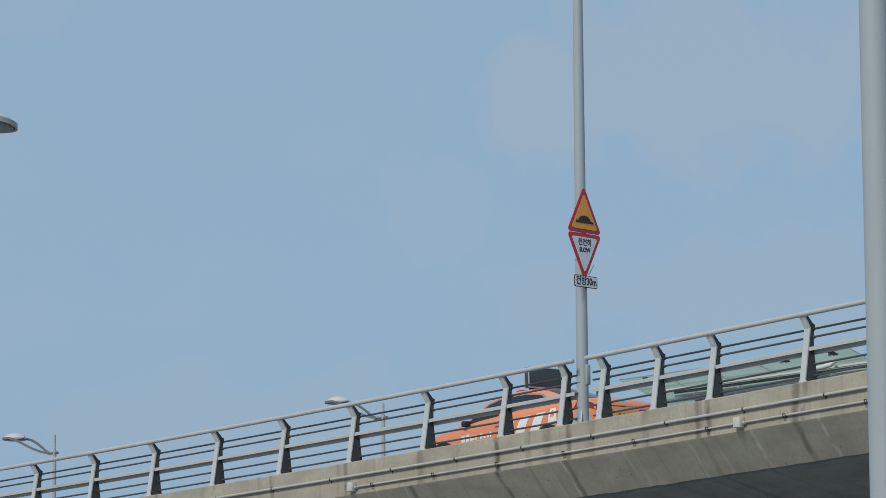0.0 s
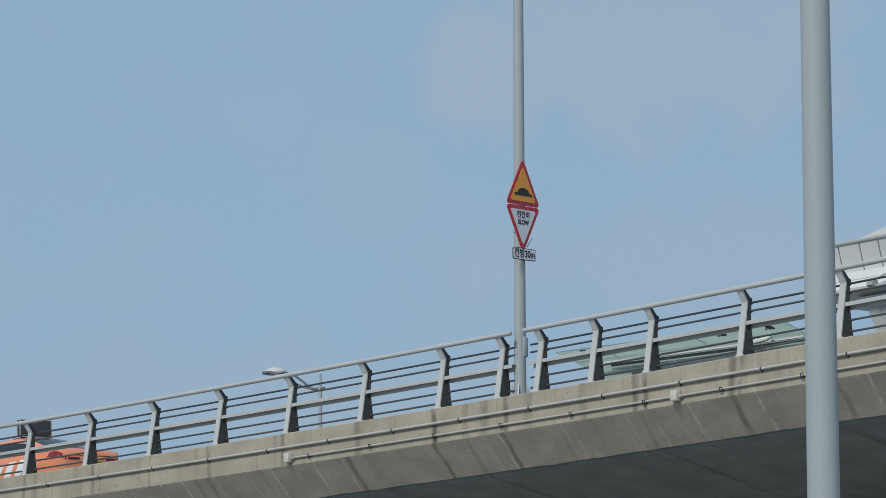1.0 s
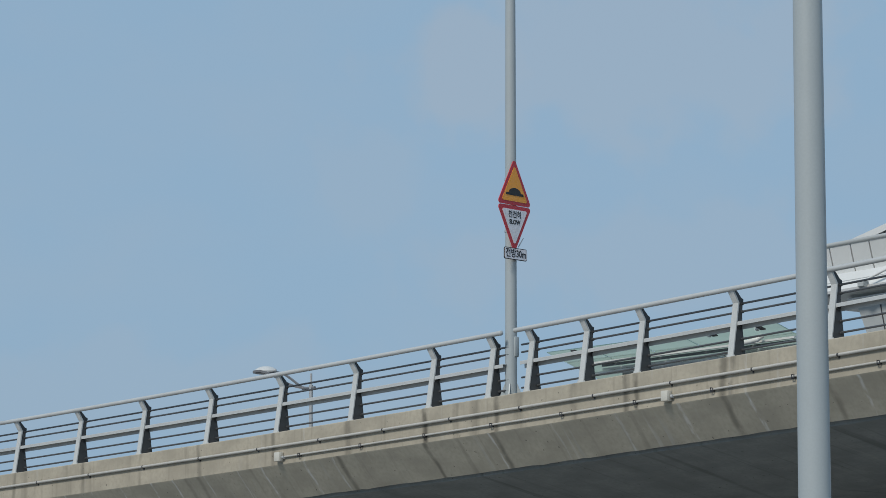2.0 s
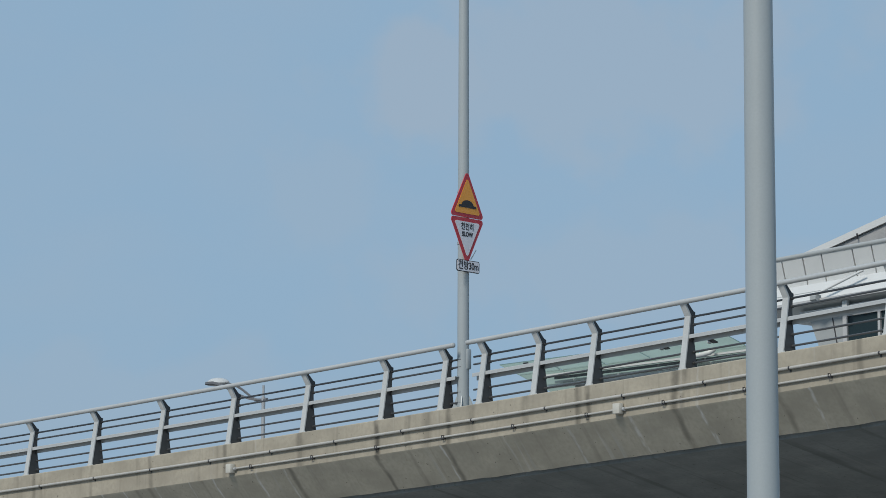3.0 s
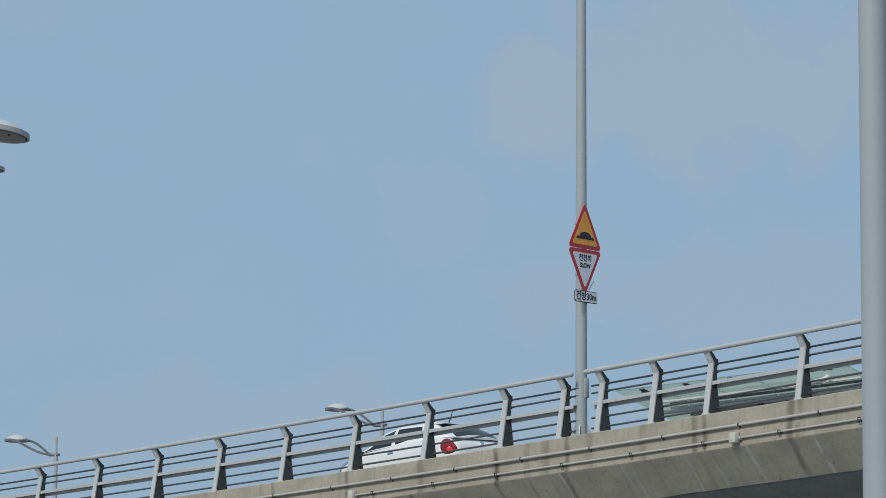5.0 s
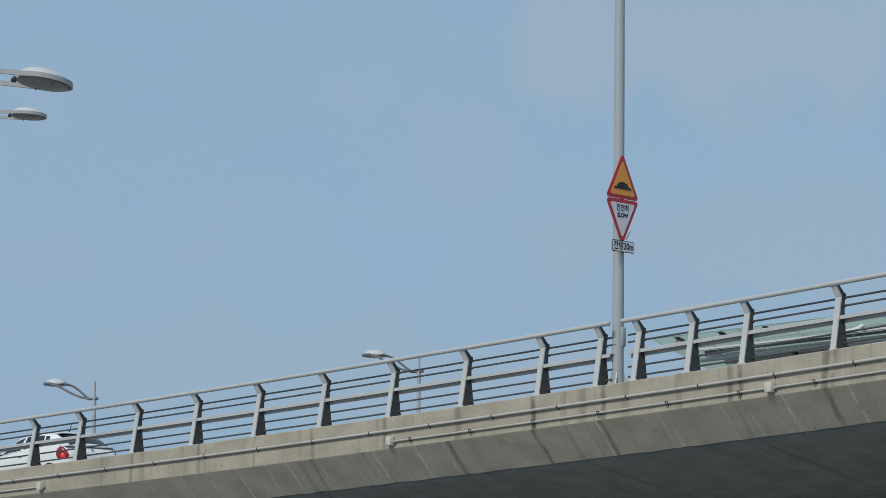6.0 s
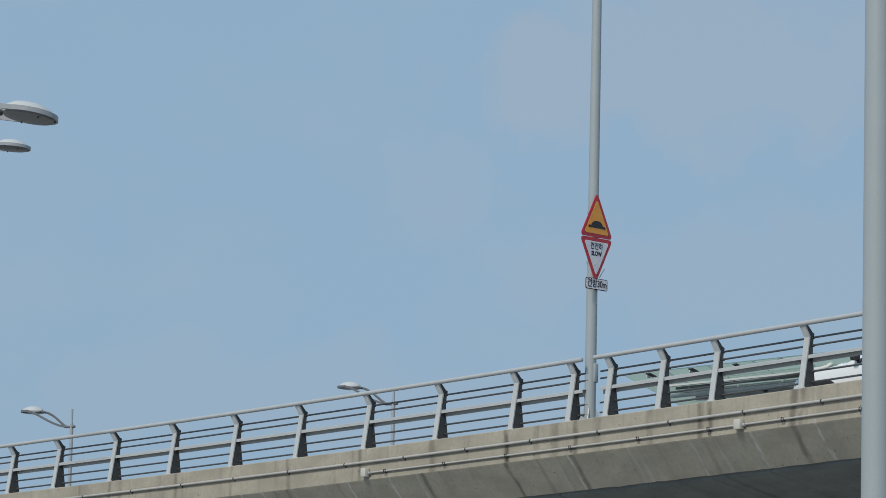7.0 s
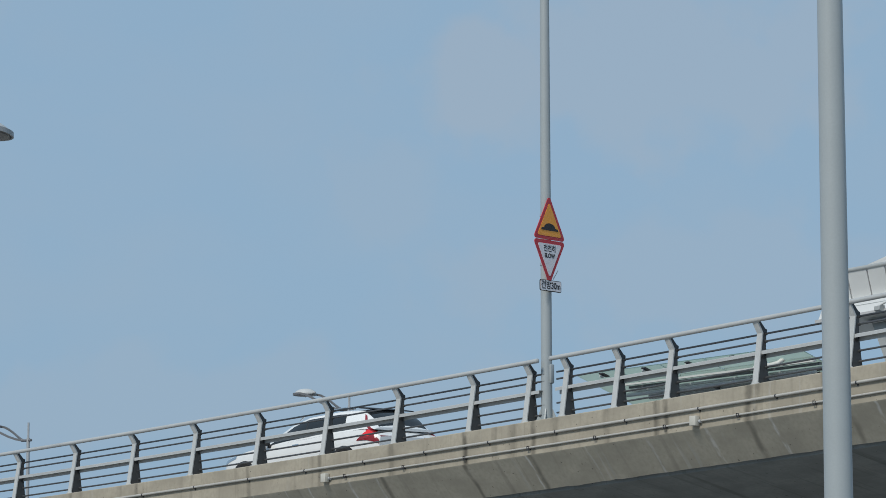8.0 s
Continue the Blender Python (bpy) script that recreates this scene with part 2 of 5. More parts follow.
PANEL_WHITE = material("panel_white", (0.62, 0.63, 0.62), 0.45, vary=0.06, scale=1.5, bump=0.01)
PANEL_GREY = material("panel_grey", (0.36, 0.38, 0.38), 0.5, vary=0.06, scale=1.5, bump=0.01)
PANEL_LIGHT = material("panel_light_grey", (0.47, 0.475, 0.475), 0.5, vary=0.10, scale=1.8, bump=0.01)
CANOPY_WHITE = material("canopy_white_paint", (0.60, 0.61, 0.60), 0.45, vary=0.06, scale=2, bump=0.01)
ROOF_GREY = material("roof_grey", (0.34, 0.34, 0.335), 0.5, vary=0.35, scale=2.2)
WINDOW_DARK = material("window_dark_glass", (0.02, 0.035, 0.04), 0.08, vary=0.2, scale=1)
CANOPY_GREEN = frosted("canopy_green_glass", (0.60, 0.69, 0.635), 0.5)
CANOPY_FRIT = frosted("canopy_frosted_glass", (0.66, 0.72, 0.65), 0.2)
ORANGE = material("taxi_orange_paint", (0.78, 0.26, 0.115), 0.3, vary=0.03, scale=3, bump=0, coat=0.7)
CAR_WHITE = material("car_white_paint", (0.80, 0.81, 0.80), 0.3, vary=0.02, scale=3, bump=0, coat=0.7)
CAR_GLASS = material("car_dark_glass", (0.022, 0.026, 0.03), 0.08, vary=0.1, scale=2, bump=0)
WINDOW_DARK.node_tree.nodes["Principled BSDF"].inputs["Specular IOR Level"].default_value = 0.2
CAR_GLASS.node_tree.nodes["Principled BSDF"].inputs["Specular IOR Level"].default_value = 0.28
CHROME = material("chrome", (0.7, 0.7, 0.7), 0.15, metal=1.0, vary=0.03, bump=0)
RUBBER = material("rubber", (0.02, 0.02, 0.02), 0.85, vary=0.2, scale=12)
TRIM_BLACK = material("black_plastic", (0.025, 0.025, 0.027), 0.55, vary=0.15, scale=12)
RIM = material("alloy", (0.45, 0.46, 0.47), 0.3, metal=0.8, vary=0.05, bump=0)
STRIPE = material("stripe_white", (0.78, 0.78, 0.77), 0.35, vary=0.03, scale=3, bump=0)
TAIL_RED = material("tail_lamp_red", (0.25, 0.012, 0.016), 0.12, vary=0.1, scale=12, bump=0, coat=0.6)
BRAKE = lit("brake_lamp_lit", (1.0, 0.05, 0.06), 0.32, (0.5, 0.02, 0.025))
TAXI_BOX = material("roof_box_dark", (0.045, 0.055, 0.06), 0.4, vary=0.15, scale=5, bump=0)
PLATE_YELLOW = material("plate_yellow", (0.62, 0.36, 0.05), 0.45, vary=0.05, bump=0)
PLATE_WHITE = material("plate_white", (0.75, 0.76, 0.76), 0.45, vary=0.05, bump=0)


# ---------------------------------------------------------------- mesh helpers
def shade(ob, angle=40):
    me = ob.data
    me.polygons.foreach_set("use_smooth", [True] * len(me.polygons))
    bm = bmesh.new()
    bm.from_mesh(me)
    lim = radians(angle)
    for e in bm.edges:
        e.smooth = len(e.link_faces) == 2 and e.calc_face_angle(0) < lim
    bm.to_mesh(me)
    bm.free()
    return ob


def part(name, bm, mat, parent=None, label="", smooth=True):
    me = bpy.data.meshes.new(name)
    bmesh.ops.recalc_face_normals(bm, faces=bm.faces)
    bm.to_mesh(me)
    bm.free()
    me.materials.append(mat)
    ob = new(name, me)
    if parent:
        ob.parent = parent
    if label:
        tagged(ob, label)
    return shade(ob) if smooth else ob


def empty(name, m, label, category, group="", kind=""):
    ob = new(name)
    ob.empty_display_size = 0.2
    ob.matrix_world = m
    return tagged(ob, label, category, group, kind)


def box(bm, c, size, bevel=0.0, m=None):
    r = bmesh.ops.create_cube(bm, size=1.0, matrix=Matrix.Translation(c) @ Matrix.Diagonal((*size, 1)))
    vs = r["verts"]
    if bevel:
        es = list({e for v in vs for e in v.link_edges})
        vs = bmesh.ops.bevel(bm, geom=es, offset=bevel, segments=2, affect="EDGES", profile=0.5)["verts"]
    if m:
        bmesh.ops.transform(bm, matrix=m, verts=[v for v in vs if v.is_valid])
    return bm


def prism(bm, poly, depth0, depth1, put):
    """Extrudes a closed outline; put(u, v, d) gives the place."""
    lo = [bm.verts.new(put(u, v, depth0)) for u, v in poly]
    hi = [bm.verts.new(put(u, v, depth1)) for u, v in poly]
    n = len(poly)
    bm.faces.new(lo)
    bm.faces.new(hi[::-1])
    for i in range(n):
        bm.faces.new((lo[i], lo[(i + 1) % n], hi[(i + 1) % n], hi[i]))
    return bm


def tube(bm, pts, r, n=12, caps=True, squash=1.0):
    """A pipe along points; r is one radius or one for each point."""
    pts = [Vector(q) for q in pts]
    rs = r if isinstance(r, (list, tuple)) else [r] * len(pts)
    rings = []
    for i, q in enumerate(pts):
        d = (pts[min(i + 1, len(pts) - 1)] - pts[max(i - 1, 0)]).normalized()
        up = Vector((0, 0, 1)) if abs(d.z) < 0.9 else Vector((0, 1, 0))
        x = d.cross(up).normalized()
        y = x.cross(d)
        rings.append([bm.verts.new(q + rs[i] * (math.cos(2 * math.pi * k / n) * x + squash * math.sin(2 * math.pi * k / n) * y)) for k in range(n)])
    for a, b in zip(rings, rings[1:]):
        for k in range(n):
            bm.faces.new((a[k], a[(k + 1) % n], b[(k + 1) % n], b[k]))
    if caps:
        bm.faces.new(rings[0][::-1])
        bm.faces.new(rings[-1])
    return bm


def lathe(bm, prof, n=24, m=None):
    """Turns a profile of (radius, height) round z."""
    rings = []
    for r, z in prof:
        if r < 1e-6:
            v = bm.verts.new((0, 0, z))
            rings.append([v] * n)
        else:
            rings.append([bm.verts.new((r * math.cos(2 * math.pi * k / n), r * math.sin(2 * math.pi * k / n), z)) for k in range(n)])
    for a, b in zip(rings, rings[1:]):
        for k in range(n):
            f = []
            for v in (a[k], a[(k + 1) % n], b[(k + 1) % n], b[k]):
                if v not in f:
                    f.append(v)
            if len(f) > 2:
                bm.faces.new(f)
    if m:
        bmesh.ops.transform(bm, matrix=m, verts=bm.verts)
    return bm


# ---------------------------------------------------------------- the ramp's line
FOOT = Vector((2.350, 50.497, 5.405))     # foot of the sign pole on the kerb
HEAD, BEND = radians(-48.590), -0.000854  # heading and its change a metre
RISE, CREST = 0.06086, 0.000651


def climb(s):
    c = max(-25.0, min(25.0, s))
    return RISE * c + 0.5 * CREST * c * c + (RISE + CREST * c) * (s - c)


def B(s, a=0.0, z=0.0):
    """A place on the ramp: s metres along (towards the near end), a metres in over the road, z over the kerb."""
    h = HEAD + BEND * s
    x = FOOT.x + s * math.cos(HEAD) - 0.5 * BEND * s * s * math.sin(HEAD)
    y = FOOT.y + s * math.sin(HEAD) + 0.5 * BEND * s * s * math.cos(HEAD)
    return Vector((x - math.sin(h) * a, y + math.cos(h) * a, FOOT.z + climb(s) + z))


def frame_at(s, a=0.0, z=0.0, pitched=False):
    """Pose whose x runs along the ramp and y in over the road."""
    h = HEAD + BEND * s
    slope = math.atan(climb(s + 0.5) - climb(s - 0.5)) if pitched else 0.0
    return Matrix.Translation(B(s, a, z)) @ Matrix.Rotation(h, 4, "Z") @ Matrix.Rotation(-slope, 4, "Y")


def run(s0, s1, a, z, step=1.0):
    n = max(1, math.ceil((s1 - s0) / step))
    return [B(s0 + (s1 - s0) * i / n, a, z) for i in range(n + 1)]


EDGE = (0.06, -1.188)                     # lower edge of the deck side, chipped


def strip(name, section, s0, s1, mat, label, category, step=1.0, closed=False):
    """Sweeps a section of (a, z) along the ramp, with a UV map in metres."""
    bm = bmesh.new()
    uv = bm.loops.layers.uv.new("run")
    n = math.ceil((s1 - s0) / step)
    dist = [0.0]
    for (a0, z0), (a1, z1) in zip(section, section[1:] + section[:1]):
        dist.append(dist[-1] + math.hypot(a1 - a0, z1 - z0))
    rings = []
    for i in range(n + 1):
        s = s0 + (s1 - s0) * i / n
        chip = 0.016 * noise.noise(Vector((s * 2.1, 3.7, 0))) + 0.010 * noise.noise(Vector((s * 6.3, 9.1, 0)))
        rings.append((s, [bm.verts.new(B(s, a, z + (chip if (a, z) == EDGE else 0.0))) for a, z in section]))
    m = len(section)
    for (sa, ra), (sb, rb) in zip(rings, rings[1:]):
        for k in range(m if closed else m - 1):
            f = bm.faces.new((ra[k], ra[(k + 1) % m], rb[(k + 1) % m], rb[k]))
            for loop, c in zip(f.loops, ((sa, dist[k]), (sa, dist[k + 1]), (sb, dist[k + 1]), (sb, dist[k]))):
                loop[uv].uv = c
    if closed:
        bm.faces.new(rings[0][1])
        bm.faces.new(rings[-1][1][::-1])
    ob = part(name, bm, mat, smooth=False)
    return tagged(ob, label, category, kind="structure")


# ---------------------------------------------------------------- ground and ramp
bm = bmesh.new()
bmesh.ops.create_grid(bm, x_segments=40, y_segments=40, size=2000)
tagged(part("ground", bm, GROUND, smooth=False), "flat unseen ground below the elevated ramp, pale to bounce light up", "ground", kind="structure")

S0, S1 = -118.0, 118.0
ROAD = -0.31
strip("kerb", [(0.24, ROAD - 0.02), (0.24, -0.03), (0.21, 0.0), (-0.425, 0.0), (-0.44, -0.015), (-0.44, -0.60)], S0, S1, KERB,
      "weathered beige concrete parapet kerb with dark stains", "kerb", 0.5)
strip("fascia", [(-0.44, -0.60), (-0.425, -0.62), EDGE], S0, S1, FASCIA,
      "grey concrete slanted deck edge with pale seepage streaks", "bridge deck", 0.15)
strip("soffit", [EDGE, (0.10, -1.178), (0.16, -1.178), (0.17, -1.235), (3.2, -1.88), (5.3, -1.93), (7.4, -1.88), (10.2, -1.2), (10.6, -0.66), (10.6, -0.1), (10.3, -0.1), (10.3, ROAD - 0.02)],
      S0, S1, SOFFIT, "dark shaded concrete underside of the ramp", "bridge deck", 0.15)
strip("road", [(0.24, ROAD), (5.3, ROAD + 0.04), (10.3, ROAD)], S0, S1, ASPHALT, "dark asphalt carriageway on the ramp", "road", 1.0)
for s in (-44.0, 27.0, 70.0, 112.0):
    q = B(s, 5.3, -1.9)
    bm = bmesh.new()
    lathe(bm, [(0.0, 0.0), (1.1, 0.0), (1.1, q.z - 0.6), (1.9, q.z + 0.02), (0.0, q.z + 0.02)], 28, Matrix.Translation((q.x, q.y, 0)))
    tagged(part("bridge_pier", bm, SOFFIT), "round grey concrete pier carrying the ramp", "bridge pier", kind="structure")

# ---------------------------------------------------------------- railing
INNER = [(-0.215, 1.085), (-0.092, 0.95), (-0.042, 0.94), (-0.04, 0.905), (-0.068, 0.86), (-0.078, 0.70), (-0.075, 0.50), (-0.035, 0.20), (0.0, 0.02), (0.0, 0.0)]
RODS = (0.862, 0.735, 0.305, 0.130)
MIDDLE = 0.52
TOP = 1.085


def post_meshes():
    bm = bmesh.new()
    # the flange: an outer strip bent at the shoulder
    flange = [(-0.321, 0.0), (-0.168, 0.87), (-0.295, 1.05), (-0.285, 1.075), (-0.262, 1.075), (-0.140, 0.875), (-0.292, 0.0)]
    prism(bm, flange, -0.058, 0.058, lambda a, z, d: (d, a, z))
    bmesh.ops.bevel(bm, geom=bm.edges[:], offset=0.004, segments=1, affect="EDGES")
    web = bmesh.new()
    inner = [(-0.2915, 0.0), (-0.1395, 0.878), (-0.2615, 1.073)] + INNER
    prism(web, inner, -0.048, 0.052, lambda a, z, d: (d, a, z))
    bmesh.ops.bevel(web, geom=web.edges[:], offset=0.004, segments=1, affect="EDGES")
    for z in RODS:
        tube(web, [(-0.075, -0.085, z), (0.08, -0.085, z)], 0.025, 8)
    tube(web, [(-0.072, -0.15, MIDDLE), (0.072, -0.15, MIDDLE)], 0.050, 12)
    plate = bmesh.new()
    for x in (-0.07, 0.07):
        for y in (-0.30, 0.0):
            tube(plate, [(x, y, 0.014), (x, y, 0.045)], 0.014, 6)
    box(plate, (0, -0.15, 0.008), (0.20, 0.36, 0.016), 0.003)
    return bm, web, plate


def guard_rail(label, stations, s_from, s_to, group):
    rail = empty("guard_rail", frame_at(stations[0]), label, "guard rail", group)
    inv = rail.matrix_world.inverted()

    def local(ob):
        ob.data.transform(inv)
        return ob

    bm = bmesh.new()
    pts = run(s_from, s_to, -0.285, TOP, 0.7)
    tube(bm, pts, 0.041, 14)
    for q, d in ((pts[0], pts[0] - pts[1]), (pts[-1], pts[-1] - pts[-2])):
        d.normalize()
        tube(bm, [q - d * 0.01, q + d * 0.02, q + d * 0.035], [0.045, 0.040, 0.016], 14)
    local(part("top_rail", bm, RAIL_PAINT, rail, "thick light grey round top rail"))
    bm = bmesh.new()
    # the hollow below is a made-up shape that keeps the underside in shade
    shape = [(-0.200, -0.012), (-0.198, 0.040), (-0.188, 0.050), (-0.096, 0.051), (-0.084, 0.040), (-0.082, -0.068),
             (-0.090, -0.068), (-0.092, 0.034), (-0.100, 0.041), (-0.184, 0.040), (-0.190, 0.034), (-0.192, -0.012)]
    n = max(1, int((s_to - s_from) / 0.7))
    rings = []
    for i in range(n + 1):
        s = s_from + 0.02 + (s_to - s_from - 0.06) * i / n
        rings.append([bm.verts.new(B(s, a, MIDDLE + z)) for a, z in shape])
    for r0, r1 in zip(rings, rings[1:]):
        for k in range(len(shape)):
            bm.faces.new((r0[k], r0[(k + 1) % len(shape)], r1[(k + 1) % len(shape)], r1[k]))
    bm.faces.new(rings[0])
    bm.faces.new(rings[-1][::-1])
    local(part("middle_rail", bm, RAIL_PAINT, rail, "grey middle rail, hollowed below so that its underside falls into shade", smooth=False))
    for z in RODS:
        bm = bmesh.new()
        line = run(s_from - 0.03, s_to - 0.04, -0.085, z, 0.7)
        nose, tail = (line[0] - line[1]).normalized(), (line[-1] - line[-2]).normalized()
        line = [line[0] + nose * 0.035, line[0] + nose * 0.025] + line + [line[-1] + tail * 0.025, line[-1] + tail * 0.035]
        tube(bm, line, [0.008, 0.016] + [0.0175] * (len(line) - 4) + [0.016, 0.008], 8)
        local(part("rod", bm, ROD_SHADED, rail))
    flange, web, plate = post_meshes()
    made = None
    for s in stations:
        m = inv @ frame_at(s)
        if made is None:
            made = [part("post", flange, POST_PAINT, rail), part("web", web, WEB_SHADED), part("base_plate", plate, POST_PAINT)]
            for k in made[1:]:
                k.parent = made[0]
            post = made[0]
        else:
            post = made[0].copy()
            scene.collection.objects.link(post)
            for k in made[1:]:
                c = k.copy()
                scene.collection.objects.link(c)
                c.parent = post
            post.parent = rail
        post.matrix_basis = m
    return rail


LEFT = [-1.749 - 2.06 * k for k in range(8)]
LEFT = [-17.913 - 0.32 - 2.06 * k for k in range(12, 0, -1)] + [-17.913] + LEFT[::-1] + [-0.259]
RIGHT = [0.685, 1.969, 3.239, 5.258, 7.266] + [7.266 + 2.03 * k for k in range(1, 9)]
guard_rail("grey painted steel guard rail with five bars, ending at the pole", LEFT, LEFT[0] - 0.6, 0.045, "guard rails on the kerb")
guard_rail("grey painted steel guard rail with five bars, starting at the pole", RIGHT, 0.40, RIGHT[-1] + 0.6, "guard rails on the kerb")

# conduits on the kerb's face
def conduit(z, r, s0, s1, label, ticks, drop):
    ob = empty("conduit", frame_at(0, -0.44, z), label, "conduit")
    inv = ob.matrix_world.inverted()
    bm = bmesh.new()
    tube(bm, run(s0, s1, -0.44 - r - 0.012, z, 1.0), r, 10)
    part("pipe", bm, PIPE_GREY, ob).data.transform(inv)
    clip = None
    for s in ticks:
        if clip is None:
            bm = bmesh.new()
            if drop:
                box(bm, (-0.024, -0.03, -0.005), (0.012, 0.055, 0.075), 0.004)
                box(bm, (0.024, -0.03, -0.008), (0.012, 0.055, 0.06), 0.004)
                box(bm, (0, -0.052, -0.03), (0.056, 0.012, 0.014), 0.004)
            else:
                tube(bm, [(-0.014, -0.037, 0), (0.014, -0.037, 0)], r + 0.004, 10)
                box(bm, (0.0, -0.012, -0.036), (0.024, 0.02, 0.04), 0.003)
            clip = part("clamp", bm, DARK_STEEL, ob, "dark steel clamp")
            c = clip
        else:
            c = clip.copy()
            scene.collection.objects.link(c)
        c.matrix_basis = inv @ frame_at(s, -0.44, z)
    return ob


conduit(-0.265, 0.025, -60, 30, "thick grey conduit pipe clamped along the kerb face", [-33.7 + 1.72 * k for k in range(26)], False)
conduit(-0.475, 0.018, -5.5, 30, "thin grey conduit pipe clipped along the kerb face", [-5.0 + 1.67 * k for k in range(10)], True)
conduit(-0.475, 0.018, -60, -17.2, "thin grey conduit pipe clipped along the lower kerb face", [-34.1 + 1.67 * k for k in range(10)], True)
jb = None
for s in (4.06, -5.55, -17.15, 13.6):
    if jb is None:
        jb = empty("junction_box", frame_at(s, -0.44, -0.475), "cream plastic junction box on the kerb face", "junction box", "boxes on the kerb")
        bm = bmesh.new()
        box(bm, (0, -0.055, 0.01), (0.15, 0.10, 0.17), 0.012)
        part("body", bm, BOX_CREAM, jb)
        bm = bmesh.new()
        box(bm, (0, -0.109, 0.01), (0.14, 0.010, 0.16), 0.004)
        part("lid", bm, BOX_CREAM, jb)
        bm = bmesh.new()
        tube(bm, [(0.085, -0.04, 0), (0.13, -0.04, 0)], 0.03, 10)
        part("gland", bm, GALV, jb)
    else:
        copy_thing(jb, frame_at(s, -0.44, -0.475))

# ---------------------------------------------------------------- sign pole
pole = empty("sign_pole", frame_at(0), "tall tapered grey steel pole standing on the kerb", "pole")
bm = bmesh.new()
tube(bm, [(0, 0, 0.02), (0, 0, 3.0), (0, 0, 6.0), (0, 0, 10.5)], [0.103, 0.097, 0.09, 0.075], 24)
part("shaft", bm, POLE_PAINT, pole)
bm = bmesh.new()
box(bm, (0, 0, 0.012), (0.42, 0.42, 0.024), 0.004)
part("base_plate", bm, POLE_PAINT, pole)
for k in range(4):
    bm = bmesh.new()
    prism(bm, [(0.09, 0.02), (0.20, 0.02), (0.11, 0.24), (0.09, 0.24)], -0.008, 0.008, lambda u, v, d: (u, d, v))
    bmesh.ops.transform(bm, matrix=Matrix.Rotation(math.pi / 2 * k + 0.6, 4, "Z"), verts=bm.verts)
    part("gusset", bm, POLE_PAINT, pole)
bm = bmesh.new()
box(bm, (0.095, 0.03, 0.87), (0.060, 0.105, 0.35), 0.024)
part("door_cover", bm, POLE_PAINT, pole, "grey access cover box on the pole")


def triangle(size, top, up=True, round_by=0.05):
    """Rounded equilateral triangle in (u, v)."""
    h = size * 0.866
    cs = [(-size / 2, 0), (size / 2, 0), (0, h)] if up else [(0, -h), (size / 2, 0), (-size / 2, 0)]
    cx, cy = sum(c[0] for c in cs) / 3, sum(c[1] for c in cs) / 3
    out = []
    for x, y in cs:
        d = math.atan2(y - cy, x - cx)
        r = math.hypot(x - cx, y - cy) - 2 * round_by
        for k in range(-3, 4):
            a = d + k * radians(20)
            out.append((cx + r * math.cos(d) + round_by * math.cos(a), top + cy + r * math.sin(d) + round_by * math.sin(a)))
    return out


# the signs face the traffic coming down the ramp, turned a little outwards
SIGN_TURN = radians(7.9)


def sign_base(name, label):
    return empty(name, frame_at(0) @ Matrix.Rotation(SIGN_TURN, 4, "Z"), label, "road sign", "signs on the pole")


def sheet(name, outline, front, mat, parent, back=0.004, label=""):
    bm = bmesh.new()
    prism(bm, outline, front - back, front, lambda u, v, d: (d, u, v))
    return part(name, bm, mat, parent, label, smooth=False)


def lettering(text, size, u, v, front, parent, mat, wide=1.0, bold=0.0035):
    cu = bpy.data.curves.new("lettering", "FONT")
    cu.body, cu.size, cu.align_x, cu.align_y = text, size, "CENTER", "CENTER"
    cu.extrude, cu.offset = 0.0015, bold
    tmp = bpy.data.objects.new("lettering_curve", cu)
    scene.collection.objects.link(tmp)
    me = bpy.data.meshes.new_from_object(tmp.evaluated_get(bpy.context.evaluated_depsgraph_get()))
    bpy.data.objects.remove(tmp)
    bpy.data.curves.remove(cu)
    me.transform(Matrix.Translation((front, u, v)) @ Matrix(((0, 0, 1, 0), (1, 0, 0, 0), (0, 1, 0, 0), (0, 0, 0, 1))) @ Matrix.Diagonal((wide, 1, 1, 1)))
    me.materials.append(mat)
    ob = new("lettering", me)
    ob.parent = parent
    return tagged(ob, "black lettering")


SW = 0.94
U0 = -0.068
hump = sign_base("hump_warning_sign", "triangular red-bordered yellow warning sign with a black hump")
sheet("plate", [(u + U0, v) for u, v in triangle(SW, 3.29)], 0.135, SIGN_RED, hump, 0.012)
sheet("panel", [(u + U0, v) for u, v in triangle(SW * 0.76, 3.29 + SW * 0.067, True, 0.03)], 0.140, SIGN_YELLOW, hump, 0.004, "yellow panel")
arc = [(-0.245, 0), (-0.235, 0.04), (-0.165, 0.045)] + [(0.165 * math.cos(a), 0.04 + 0.09 * math.sin(a)) for a in [math.pi * (1 - k / 10) for k in range(1, 10)]] + [(0.165, 0.045), (0.235, 0.04), (0.245, 0)]
sheet("hump_symbol", [(u + U0, v + 3.29 + 0.165) for u, v in arc], 0.145, SIGN_BLACK, hump, 0.004, "black hump symbol")
slow = sign_base("slow_sign", "inverted red-bordered white triangular slow sign with black lettering")
sheet("plate", [(u + U0, v) for u, v in triangle(SW, 3.28, False)], 0.135, SIGN_RED, slow, 0.012)
sheet("panel", [(u + U0, v) for u, v in triangle(SW * 0.755, 3.28 - SW * 0.071, False, 0.03)], 0.140, SIGN_WHITE, slow, 0.004, "white panel")
lettering("천천히", 0.132, U0, 3.28 - 0.160, 0.1405, slow, SIGN_BLACK, 0.98)
lettering("SLOW", 0.108, U0, 3.28 - 0.288, 0.1405, slow, SIGN_BLACK, 0.98, 0.005)
ahead = sign_base("distance_plate", "small white rectangular plate with black border and lettering")


